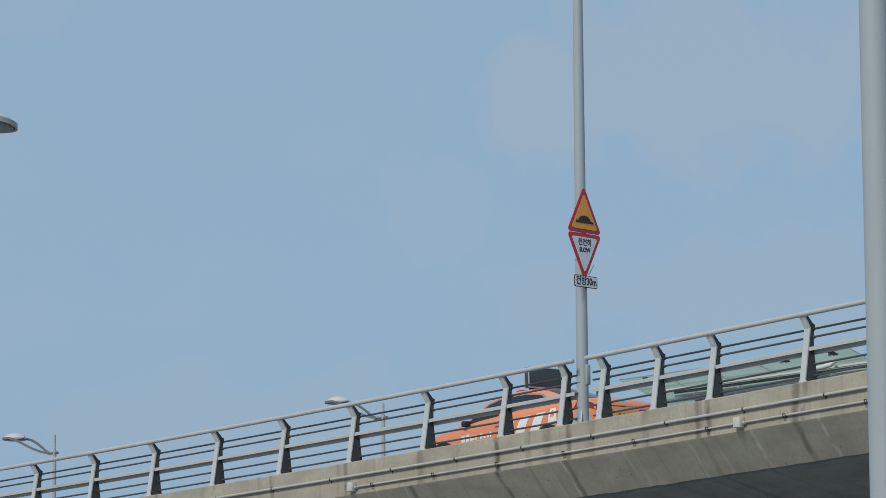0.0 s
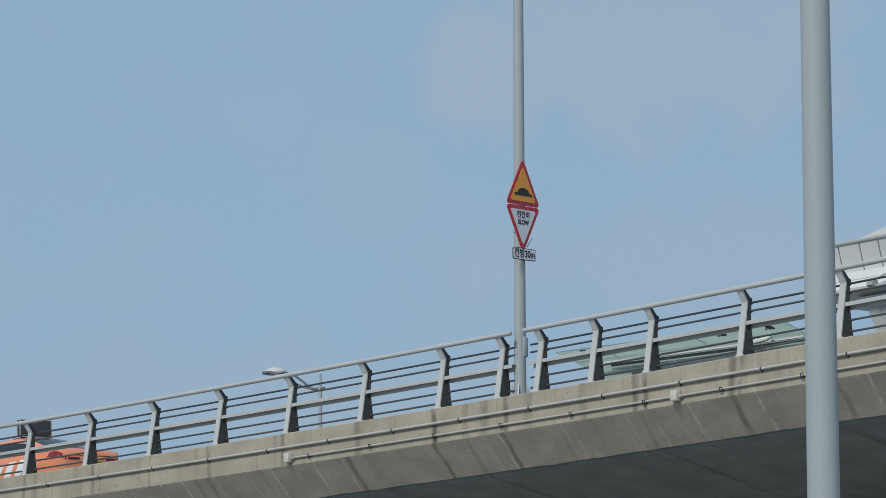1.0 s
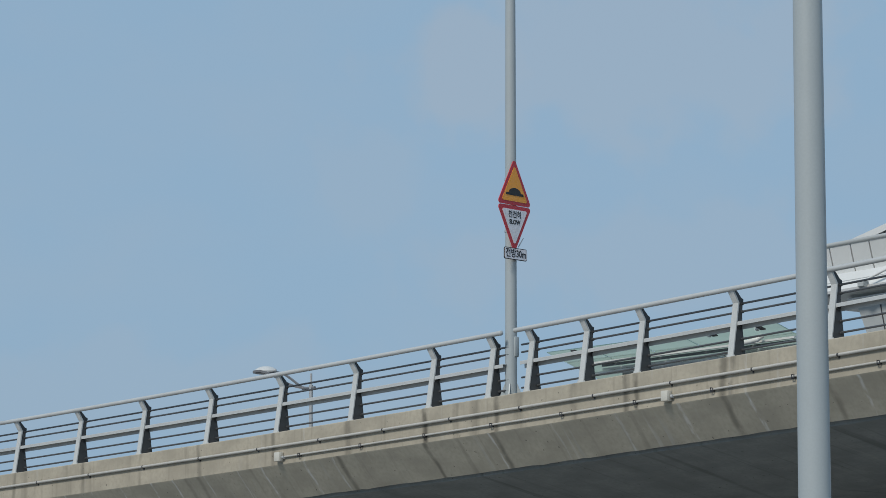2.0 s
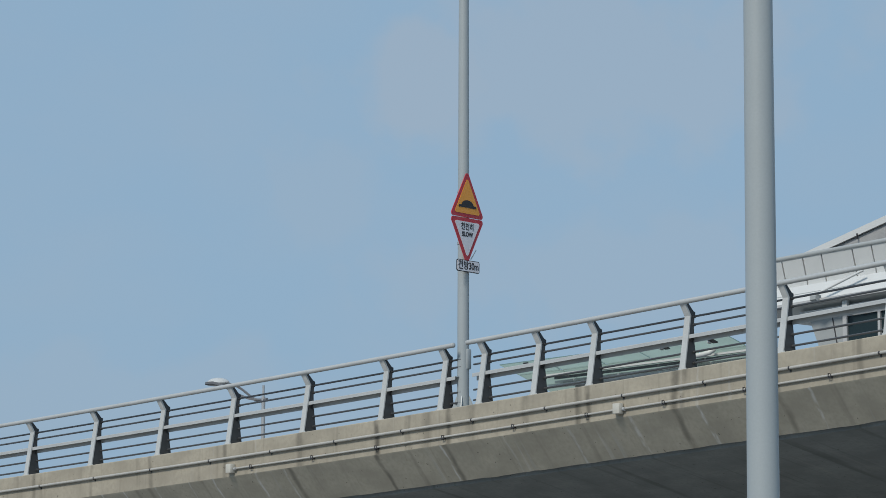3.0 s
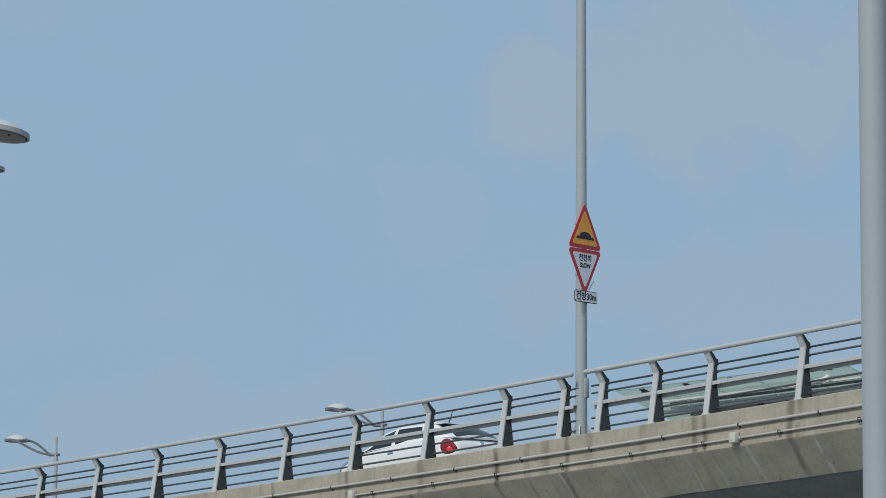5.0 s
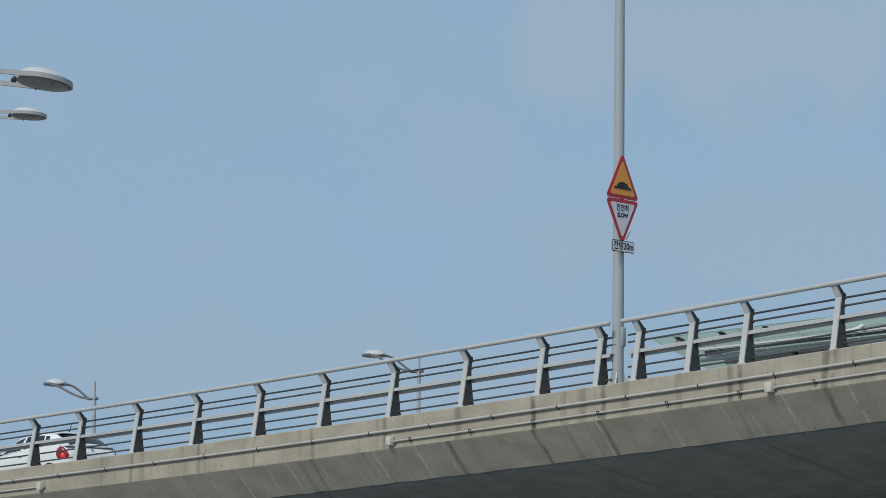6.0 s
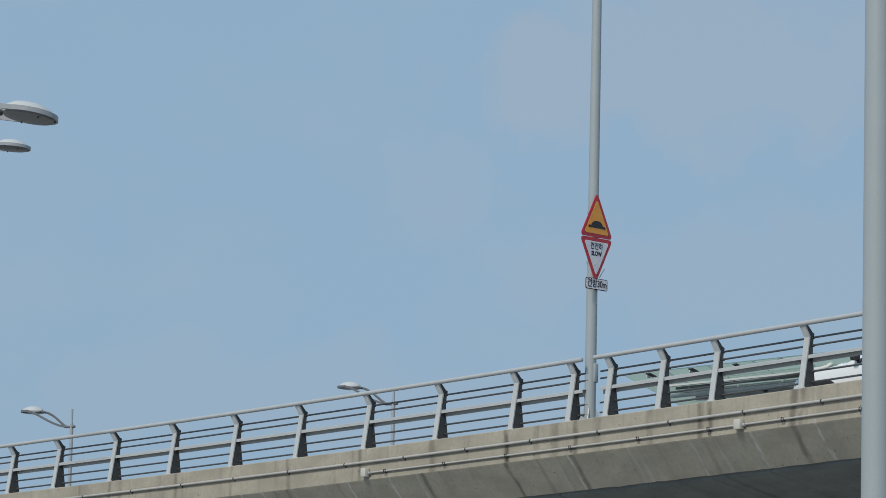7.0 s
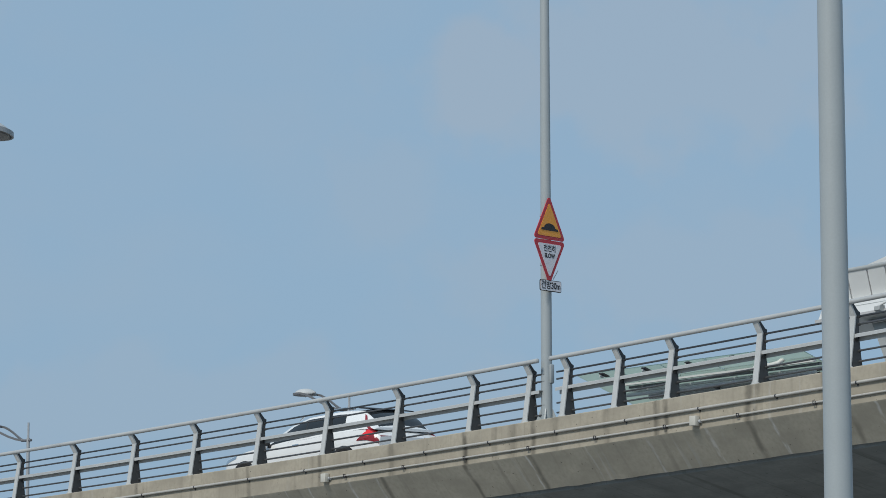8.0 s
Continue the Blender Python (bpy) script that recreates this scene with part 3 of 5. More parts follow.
def rounded(u0, v0, u1, v1, r):
    return [(cu + r * math.cos(a), cv + r * math.sin(a)) for cu, cv, a0 in ((u1 - r, v1 - r, 0), (u0 + r, v1 - r, 90), (u0 + r, v0 + r, 180), (u1 - r, v0 + r, 270))
            for a in (radians(a0), radians(a0 + 30), radians(a0 + 60), radians(a0 + 90))]


sheet("plate", rounded(U0 - 0.285, 2.35, U0 + 0.345, 2.555, 0.035), 0.135, SIGN_BLACK, ahead, 0.012)
sheet("panel", rounded(U0 - 0.272, 2.363, U0 + 0.332, 2.542, 0.027), 0.140, SIGN_WHITE, ahead, 0.004, "white panel")
lettering("전방30m", 0.165, U0 + 0.03, 2.452, 0.1405, ahead, SIGN_BLACK, 0.95, 0.004)
for thing, zs in ((hump, (3.42, 3.75)), (slow, (3.14, 2.86)), (ahead, (2.455,))):
    for z in zs:
        bm = bmesh.new()
        tube(bm, [(0, 0, z - 0.02), (0, 0, z + 0.02)], 0.108, 18)
        box(bm, (0.115, 0, z), (0.03, 0.12, 0.035), 0.004)
        part("bracket", bm, GALV, thing, "steel pole clamp")
bm = bmesh.new()
prism(bm, [(U0 + 0.10, 2.58), (U0 + 0.122, 2.575), (U0 + 0.265, 2.75), (U0 + 0.25, 2.755)], 0.125, 0.131, lambda u, v, d: (d, u, v))
part("strap_end", bm, GALV, slow, "loose steel strap end")

# ---------------------------------------------------------------- the pole near the camera
near = empty("lamp_pole", pose(3.236, 21.896, 0), "tall tapered light grey steel lamp pole", "pole")
bm = bmesh.new()
tube(bm, [(0, 0, 0.0), (0, 0, 3.0), (0, 0, 6.5), (0, 0, 10.0)], [0.128, 0.119, 0.109, 0.098], 40)
part("shaft", bm, POLE_PAINT, near)
bm = bmesh.new()
box(bm, (0, 0, 0.015), (0.5, 0.5, 0.03), 0.005)
part("base_plate", bm, POLE_PAINT, near)


# ---------------------------------------------------------------- street lamps
def street_lamp(tip, away, length, reach, drop, over, foot, shaft_r, label, tilt=0.0, lean=0.0):
    """tip: outer end of the head; away: unit direction from tip to post; length: of the head; reach: tip to post; drop: head to joint."""
    tip, away = Vector(tip), Vector(away).normalized()
    side = Vector((0, 0, 1)).cross(away)
    base = Vector((tip.x, tip.y, 0)) + away * reach
    base.z = foot
    lamp = empty("street_lamp", Matrix.Translation(base), label, "street lamp", "street lamps")
    o = tip - base

    def put(x, y, z):
        return o + away * x + side * y + Vector((0, 0, z + tilt * min(x, reach) + lean * y))

    r = length / 2
    joint = tilt * reach - drop
    bm = bmesh.new()
    tube(bm, [(0, 0, 0), (0, 0, (o.z + joint) * 0.5), (0, 0, o.z + joint - 0.1)], [shaft_r * 1.25, shaft_r * 1.1, shaft_r], 18)
    tube(bm, [(0, 0, o.z + joint - 0.1), (0, 0, o.z + joint + over)], shaft_r * 0.62, 14)
    tube(bm, [(0, 0, o.z + joint - 0.14), (0, 0, o.z + joint + 0.06)], shaft_r * 1.05, 14)
    part("post", bm, GALV, lamp)
    if not lean:
        bm = bmesh.new()
        box(bm, put(reach - 0.27, 0, -drop), (0.10, 0.10, 0.07), 0.015)
        tube(bm, [put(reach - 0.30, 0, -drop), put(reach - 0.1, 0, -drop - 0.01), put(reach + 0.14, 0, -drop - 0.01)], 0.036, 10)
        part("arm_bracket", bm, ARM_DARK, lamp, "grey bracket that holds the arms")
    # the ring that holds the head and runs back to the post as two arms
    for sign in (1, -1):
        bm = bmesh.new()
        pts = []
        for k in range(9):
            a = math.pi - k / 8 * math.pi * 0.62
            pts.append((r + r * math.cos(a), sign * 0.86 * r * math.sin(a), 0.0))
        ex, ey = pts[-1][0], pts[-1][1]
        for k in range(1, 8):
            f = k / 7
            e = f * f * (3 - 2 * f)
            pts.append((ex + (reach - (0.0 if lean else 0.26) - ex) * f, ey * (1 - f * f) + sign * 0.03 * f, -drop * (0.35 * f + 0.65 * e)))
        h = 0.042 * length
        rows = []
        for i, q in enumerate(pts):
            nx = Vector(pts[min(i + 1, len(pts) - 1)]) - Vector(pts[max(i - 1, 0)])
            out = Vector((nx.y, -nx.x, 0)).normalized() * 0.018 * sign
            rows.append([bm.verts.new(put(q[0] + w * out.x, q[1] + w * out.y, q[2] + v)) for w, v in ((-1, -h), (1, -h), (1, h), (-1, h))])
        for p0, p1 in zip(rows, rows[1:]):
            for k in range(4):
                bm.faces.new((p0[k], p0[(k + 1) % 4], p1[(k + 1) % 4], p1[k]))
        bm.faces.new(rows[0])
        bm.faces.new(rows[-1][::-1])
        part("arm", bm, ARM_GREY if lean else ARM_DARK, lamp, "curved grey steel arm strip")
    m = Matrix.Translation(put(r * 1.02, 0, 0)) @ Matrix(((away.x, side.x, 0, 0), (away.y, side.y, 0, 0), (tilt, lean, 1, 0), (0, 0, 0, 1))) @ Matrix.Diagonal((1, 0.88, 1, 1))
    bm = bmesh.new()
    lathe(bm, [(r * 0.93, -0.03 * length), (r * 0.95, 0.02 * length), (r * 0.84, 0.10 * length), (r * 0.58, 0.17 * length), (r * 0.28, 0.205 * length), (0, 0.215 * length)], 28, m)
    head = part("head", bm, LAMP_WHITE, lamp, "white domed lamp head")
    bm = bmesh.new()
    lathe(bm, [(r * 0.93, -0.03 * length), (r * 0.90, -0.065 * length), (r * 0.6, -0.085 * length), (0, -0.09 * length)], 28, m)
    part("lens", bm, LAMP_UNDER, head, "dark grey lens")
    bm = bmesh.new()
    if lean:
        for x, y in ((0.97, 0.10), (1.06, -0.02)):
            box(bm, put(length * x, length * y, -0.02 * length), (0.09 * length, 0.12 * length, 0.075 * length), 0.02 * length)
    else:
        box(bm, put(length * 1.04, 0, 0.03 * length), (0.12 * length, 0.12 * length, 0.08 * length), 0.02 * length)
    part("hinge_box", bm, TRIM_BLACK if lean else GALV, lamp)
    bm = bmesh.new()
    for x, y in ((0.24, 0.22), (0.74, -0.24)):
        box(bm, put(length * x, length * y, -0.085 * length), (0.03 * length, 0.03 * length, 0.03 * length), 0.004)
    part("latch", bm, DARK_STEEL, lamp)
    return lamp


# far lamps on the other side of the carriageway
street_lamp((-2.76, 71.38, 7.57), (0.66, -0.75, 0), 0.64, 2.0, 0.47, 0.33, 4.3, 0.044, "grey street lamp with a white domed head beyond the ramp")
street_lamp((-11.89, 81.02, 7.44), (0.66, -0.75, 0), 0.72, 2.28, 0.48, 0.48, 3.6, 0.047, "grey street lamp with a white domed head, further along")
street_lamp((-7.12, 48.89, 10.375), (-0.97, 0.25, 0), 1.0, 4.4, -0.05, 0.5, 0.0, 0.085, "large grey street lamp, head seen from below", 0.12, 0.13)
street_lamp((-8.68, 56.75, 11.08), (-0.97, 0.25, 0), 0.72, 1.9, 0.0, 0.4, 0.0, 0.075, "smaller grey street lamp behind, head seen from below", 0.055, 0.06)


# ---------------------------------------------------------------- glass canopy beyond the ramp
def slab(bm, s0, s1, outline, lean=0.0, n=1, fall=0.0):
    """A prism along the ramp's direction with an (a, z) outline; fall: metres lost in each metre against the ramp's rise."""
    rings = []
    for i in range(n + 1):
        s = s0 + (s1 - s0) * i / n
        rings.append([bm.verts.new(B(s + lean * (z - outline[0][1]), a, z - fall * (s - C0))) for a, z in outline])
    m = len(outline)
    for ra, rb in zip(rings, rings[1:]):
        for k in range(m):
            bm.faces.new((ra[k], ra[(k + 1) % m], rb[(k + 1) % m], rb[k]))
    bm.faces.new(rings[0])
    bm.faces.new(rings[-1][::-1])
    return bm


def rect(a0, a1, z0, z1):
    return [(a0, z0), (a1, z0), (a1, z1), (a0, z1)]


def at_base(ob, thing):
    ob.data.transform(thing.matrix_world.inverted())
    return ob


canopy = empty("glass_canopy", frame_at(-9.0, 16.0, -B(-9.0).z), "pale green glass canopy on white steel tubes", "canopy")
C0, C1, CA, FALL = -12.05, -5.25, 13.0, 0.024


def sag(a):
    return 3.06 - 0.30 * (a - CA)


PANES = 5
step = (C1 - C0) / PANES
for i in range(PANES):
    for a0, a1 in ((CA, CA + 0.62), (CA + 0.66, CA + 1.45), (CA + 1.49, CA + 2.5), (CA + 2.54, CA + 4.0)):
        bm = bmesh.new()
        slab(bm, C0 + i * step + 0.02, C0 + (i + 1) * step - 0.02, [(a0, sag(a0)), (a1, sag(a1)), (a1, sag(a1) + 0.02), (a0, sag(a0) + 0.02)], fall=FALL)
        pane = at_base(part("pane", bm, CANOPY_GREEN if a0 == CA else CANOPY_FRIT, canopy, smooth=False), canopy)
        pane.visible_shadow = a0 > CA
for a, r in ((CA + 1.05, 0.05), (CA + 2.0, 0.06), (CA + 2.9, 0.06), (CA + 3.5, 0.05)):
    bm = bmesh.new()
    tube(bm, [B(C0 + 0.5 + (C1 - C0 - 0.8) * k / 6, a, sag(a) - 0.16 - FALL * (0.5 + (C1 - C0 - 0.8) * k / 6)) for k in range(7)], r, 12)
    at_base(part("beam", bm, PANEL_WHITE, canopy, "white round steel tube"), canopy)
for a, w, low in ((CA + 0.72, 0.05, 0.075), (CA + 1.10, 0.03, 0.08), (CA + 2.52, 0.05, 0.13)):
    bm = bmesh.new()
    slab(bm, C0 + 0.75, C1 - 0.05, rect(a - w, a + w, sag(a) - low, sag(a) - 0.03), 0, 3, FALL)
    at_base(part("edge_beam", bm, CANOPY_WHITE, canopy, "white flat steel beam"), canopy)
for a in (CA + 0.92, CA + 1.22, CA + 1.62, CA + 2.05, CA + 2.45, CA + 3.0):
    bm = bmesh.new()
    slab(bm, C0 + 0.9, C1 - 0.05, [(a - 0.035, sag(a) - 0.07), (a + 0.035, sag(a) - 0.07), (a + 0.035, sag(a) - 0.012), (a - 0.035, sag(a) - 0.012)], 0, 3, FALL)
    at_base(part("purlin", bm, ARM_DARK, canopy, "dark steel purlin"), canopy)
for k in range(4):
    s = C0 + 1.75 + 1.55 * k
    bm = bmesh.new()
    slab(bm, s - 0.05, s + 0.05, [(CA + 1.25, sag(CA + 1.25) - 0.14), (CA + 3.9, sag(CA + 3.9) - 0.14), (CA + 3.9, sag(CA + 3.9) - 0.075), (CA + 1.25, sag(CA + 1.25) - 0.075)], fall=FALL)
    at_base(part("cross_bar", bm, DARK_STEEL, canopy, "dark steel cross bar"), canopy)
for i in range(PANES):
    s = C0 + (i + 0.62) * step
    bm = bmesh.new()
    slab(bm, s - 0.07, s + 0.07, [(CA - 0.01, sag(CA) - 0.035), (CA + 0.22, sag(CA + 0.22) - 0.035), (CA + 0.22, sag(CA + 0.22) - 0.01), (CA - 0.01, sag(CA) - 0.01)], fall=FALL)
    clamp = at_base(part("clamp", bm, DARK_STEEL, canopy, "dark steel glass clamp"), canopy)
    bm = bmesh.new()
    slab(bm, s - 0.11, s - 0.05, [(CA + 0.06, sag(CA + 0.06) - 0.075), (CA + 0.14, sag(CA + 0.14) - 0.075), (CA + 0.14, sag(CA + 0.14) - 0.03), (CA + 0.06, sag(CA + 0.06) - 0.03)], fall=FALL)
    at_base(part("spigot", bm, PANEL_WHITE, clamp, "small white spigot"), canopy)
bm = bmesh.new()
slab(bm, C0 + 1.1, C1 - 0.6, rect(CA + 1.36, CA + 1.54, sag(CA + 1.4) - 0.16, sag(CA + 1.4) - 0.06), 0, 3, FALL)
at_base(part("main_beam", bm, PANEL_LIGHT, canopy, "grey steel box beam"), canopy)
# the bent white tube that props the near end
bm = bmesh.new()
tube(bm, [B(C1 - 1.75 + ds, CA + 0.42 + da, sag(CA + 0.42) + 0.06 + dz - FALL * (C1 - C0)) for ds, da, dz in
          ((0, 0.9, -0.40), (0.1, 0.3, -0.26), (0.2, 0, -0.20), (0.7, 0, -0.19), (0.85, 0.05, -0.16), (0.9, 0.15, -0.08))], 0.055, 12)
at_base(part("prop", bm, CANOPY_WHITE, canopy, "bent white steel tube"), canopy)
for s in (C0 + 1.5, C1 - 1.5):
    q = B(s, CA + 3.0, sag(CA + 3.0) - 0.1 - FALL * (s - C0))
    bm = bmesh.new()
    tube(bm, [(q.x, q.y, 0), (q.x, q.y, q.z)], 0.11, 16)
    at_base(part("column", bm, PANEL_WHITE, canopy), canopy)

# ---------------------------------------------------------------- terminal building
hall = empty("terminal_building", frame_at(-4, 25, -B(-4).z), "white panelled terminal building with a sloped roof and dark windows", "building")


def hall_part(name, mat, s0, s1, outline, label="", parent=None, lean=0.0):
    bm = bmesh.new()
    slab(bm, s0, s1, outline, lean, max(1, int((s1 - s0) / 4)))
    return at_base(part(name, bm, mat, parent or hall, label, smooth=False), hall)


HA = 22.0
foot = -B(-4).z
hall_part("wall", PANEL_WHITE, -9.28, 9.0, rect(HA + 0.12, HA + 9, foot - 0.3, 2.0), "light grey panelled wall")
hall_part("leaning_wall", PANEL_GREY, -9.28, 9.0, rect(HA + 0.12, HA + 9, 2.0, 4.755), "light grey leaning wall panels", lean=-0.39)
hall_part("eave", PANEL_WHITE, -11.75, 9.0, [(HA - 0.32, 4.93), (HA + 0.10, 4.76), (HA + 8, 4.76), (HA + 8, 5.42), (HA + 0.2, 5.43), (HA - 0.06, 5.42)], "white metal eave")
hall_part("eave_gutter", PANEL_LIGHT, -11.78, 9.0, [(HA - 0.40, 4.88), (HA - 0.30, 4.86), (HA - 0.29, 4.97), (HA - 0.40, 4.97)], "grey gutter")
for f in (0.55,):
    a, z = HA - 0.32 + 0.26 * f, 4.93 + 0.49 * f
    hall_part("eave_seam", PANEL_GREY, -11.7, 9.0, [(a - 0.006, z - 0.008), (a + 0.01, z - 0.012), (a + 0.02, z + 0.010), (a - 0.002, z + 0.012)], "folded seam along the eave")
hall_part("eave_soffit", PANEL_WHITE, -10.4, 9.0, rect(HA - 0.12, HA + 0.06, 4.72, 4.756), "white strip under the eave")
# leaning parapet panels with open joints
edges = [e - 0.2 for e in (-11.3, -10.85, -10.2, -9.62, -8.68, -8.1, -7.15, -6.6, -5.6, -5.05, -4.0, -3.4, -2.3, -1.7, -0.6, 0.0, 1.2, 2.4, 3.6, 4.8, 6.0, 7.2)]
hall_part("parapet_backing", DARK_STEEL, -11.4, 6.9, [(HA + 0.31, 5.42), (HA + 0.5, 5.42), (HA + 0.5, 6.12), (HA + 0.09, 6.12)], "dark recess behind the parapet panels")
for e0, e1 in zip(edges, edges[1:]):
    hall_part("panel", PANEL_WHITE, e0 + 0.02, e1 - 0.02, [(HA + 0.22, 5.44), (HA + 0.28, 5.44), (HA + 0.06, 6.16), (HA, 6.16)])
bm = bmesh.new()
tube(bm, [B(-11.35 + 18.5 * k / 12, HA + 0.02, 6.19) for k in range(13)], 0.06, 12)
at_base(part("coping", bm, PANEL_GREY, hall, "round grey coping rail"), hall)
# sloped roof behind
bm = bmesh.new()
a0 = HA + 0.45
lo = [B(-10.75, a0, 6.16), B(9.0, a0 + 0.3, 10.45), B(9.0, a0 + 8, 10.45), B(-10.75, a0 + 8, 6.16)]
hi = [q + Vector((0, 0, 0.17)) for q in lo]
vs = [bm.verts.new(q) for q in lo + hi]
for f in ((0, 1, 2, 3), (7, 6, 5, 4), (0, 4, 5, 1), (1, 5, 6, 2), (2, 6, 7, 3), (3, 7, 4, 0)):
    bm.faces.new([vs[k] for k in f])
at_base(part("roof", bm, PANEL_WHITE, hall, "white sloped roof edge", smooth=False), hall)
bm = bmesh.new()
lo = [B(-10.6, HA + 0.53, 5.8), B(8.8, HA + 0.83, 5.8), B(8.8, HA + 0.83, 10.38), B(-10.6, HA + 0.53, 6.18)]
vs = [bm.verts.new(q) for q in lo] + [bm.verts.new(q + Vector((0.75, 0.66, 0)) * 0.3) for q in lo]
for f in ((0, 1, 2, 3), (7, 6, 5, 4), (0, 4, 5, 1), (1, 5, 6, 2), (2, 6, 7, 3), (3, 7, 4, 0)):
    bm.faces.new([vs[k] for k in f])
at_base(part("gable_wall", bm, ROOF_GREY, hall, "grey gable wall under the roof", smooth=False), hall)
for k in range(8):
    s = -9.05 + 1.15 * k
    z1 = 6.16 + (s + 10.75) * 0.217
    hall_part("roof_seam", DARK_STEEL, s - 0.012, s + 0.012, [(HA + 0.43, z1 - 0.08), (HA + 0.47, z1 - 0.08), (HA + 0.47, z1 + 0.05), (HA + 0.43, z1 + 0.05)], "dark joint in the roof edge")
# brackets and strut under the eave
hall_part("bracket", PANEL_GREY, -9.74, -9.56, [(HA - 0.56, 4.94), (HA - 0.50, 4.91), (HA - 0.35, 4.91), (HA - 0.35, 5.06), (HA - 0.50, 5.06), (HA - 0.56, 5.03)], "grey bracket on the eave")
bm = bmesh.new()
tube(bm, [B(-9.75, HA - 0.5, 5.02), B(-8.3, HA - 0.3, 5.50)], 0.032, 10)
at_base(part("strut", bm, PANEL_WHITE, hall, "white diagonal tube"), hall)
hall_part("hanger", PANEL_WHITE, -9.0, -8.86, rect(HA - 0.25, HA - 0.15, 4.55, 4.95))
for s in (-9.07,):
    hall_part("joint", DARK_STEEL, s - 0.014, s + 0.014, rect(HA + 0.105, HA + 0.13, 2.0, 4.72), lean=-0.2)
for s0 in (-9.2, -6.4, -3.85, -1.3, 1.25):
    win = hall_part("window", WINDOW_DARK, s0 + 0.12, s0 + 2.2, rect(HA + 0.08, HA + 0.14, 2.6, 4.50), "dark glass window")
    for e0, e1, z0, z1 in ((s0, s0 + 0.12, 2.5, 4.6), (s0 + 1.05, s0 + 1.12, 2.6, 4.5), (s0 + 2.2, s0 + 2.32, 2.5, 4.6), (s0 + 0.12, s0 + 2.2, 4.5, 4.6), (s0 + 0.12, s0 + 2.2, 3.82, 3.89)):
        hall_part("frame_bar", PANEL_LIGHT, e0, e1, rect(HA + 0.02, HA + 0.118, z0, z1), "", win)


# ---------------------------------------------------------------- cars
def lerp_rows(rows, x):
    if x <= rows[0][0]:
        return rows[0][1:]
    for r0, r1 in zip(rows, rows[1:]):
        if x <= r1[0]:
            f = (x - r0[0]) / (r1[0] - r0[0])
            return tuple(a + (b - a) * f for a, b in zip(r0[1:], r1[1:]))
    return rows[-1][1:]


def smooth_rows(rows, x, d=0.09):
    a, b, c = lerp_rows(rows, x - d), lerp_rows(rows, x), lerp_rows(rows, x + d)
    return tuple(0.25 * p + 0.5 * q + 0.25 * r for p, q, r in zip(a, b, c))


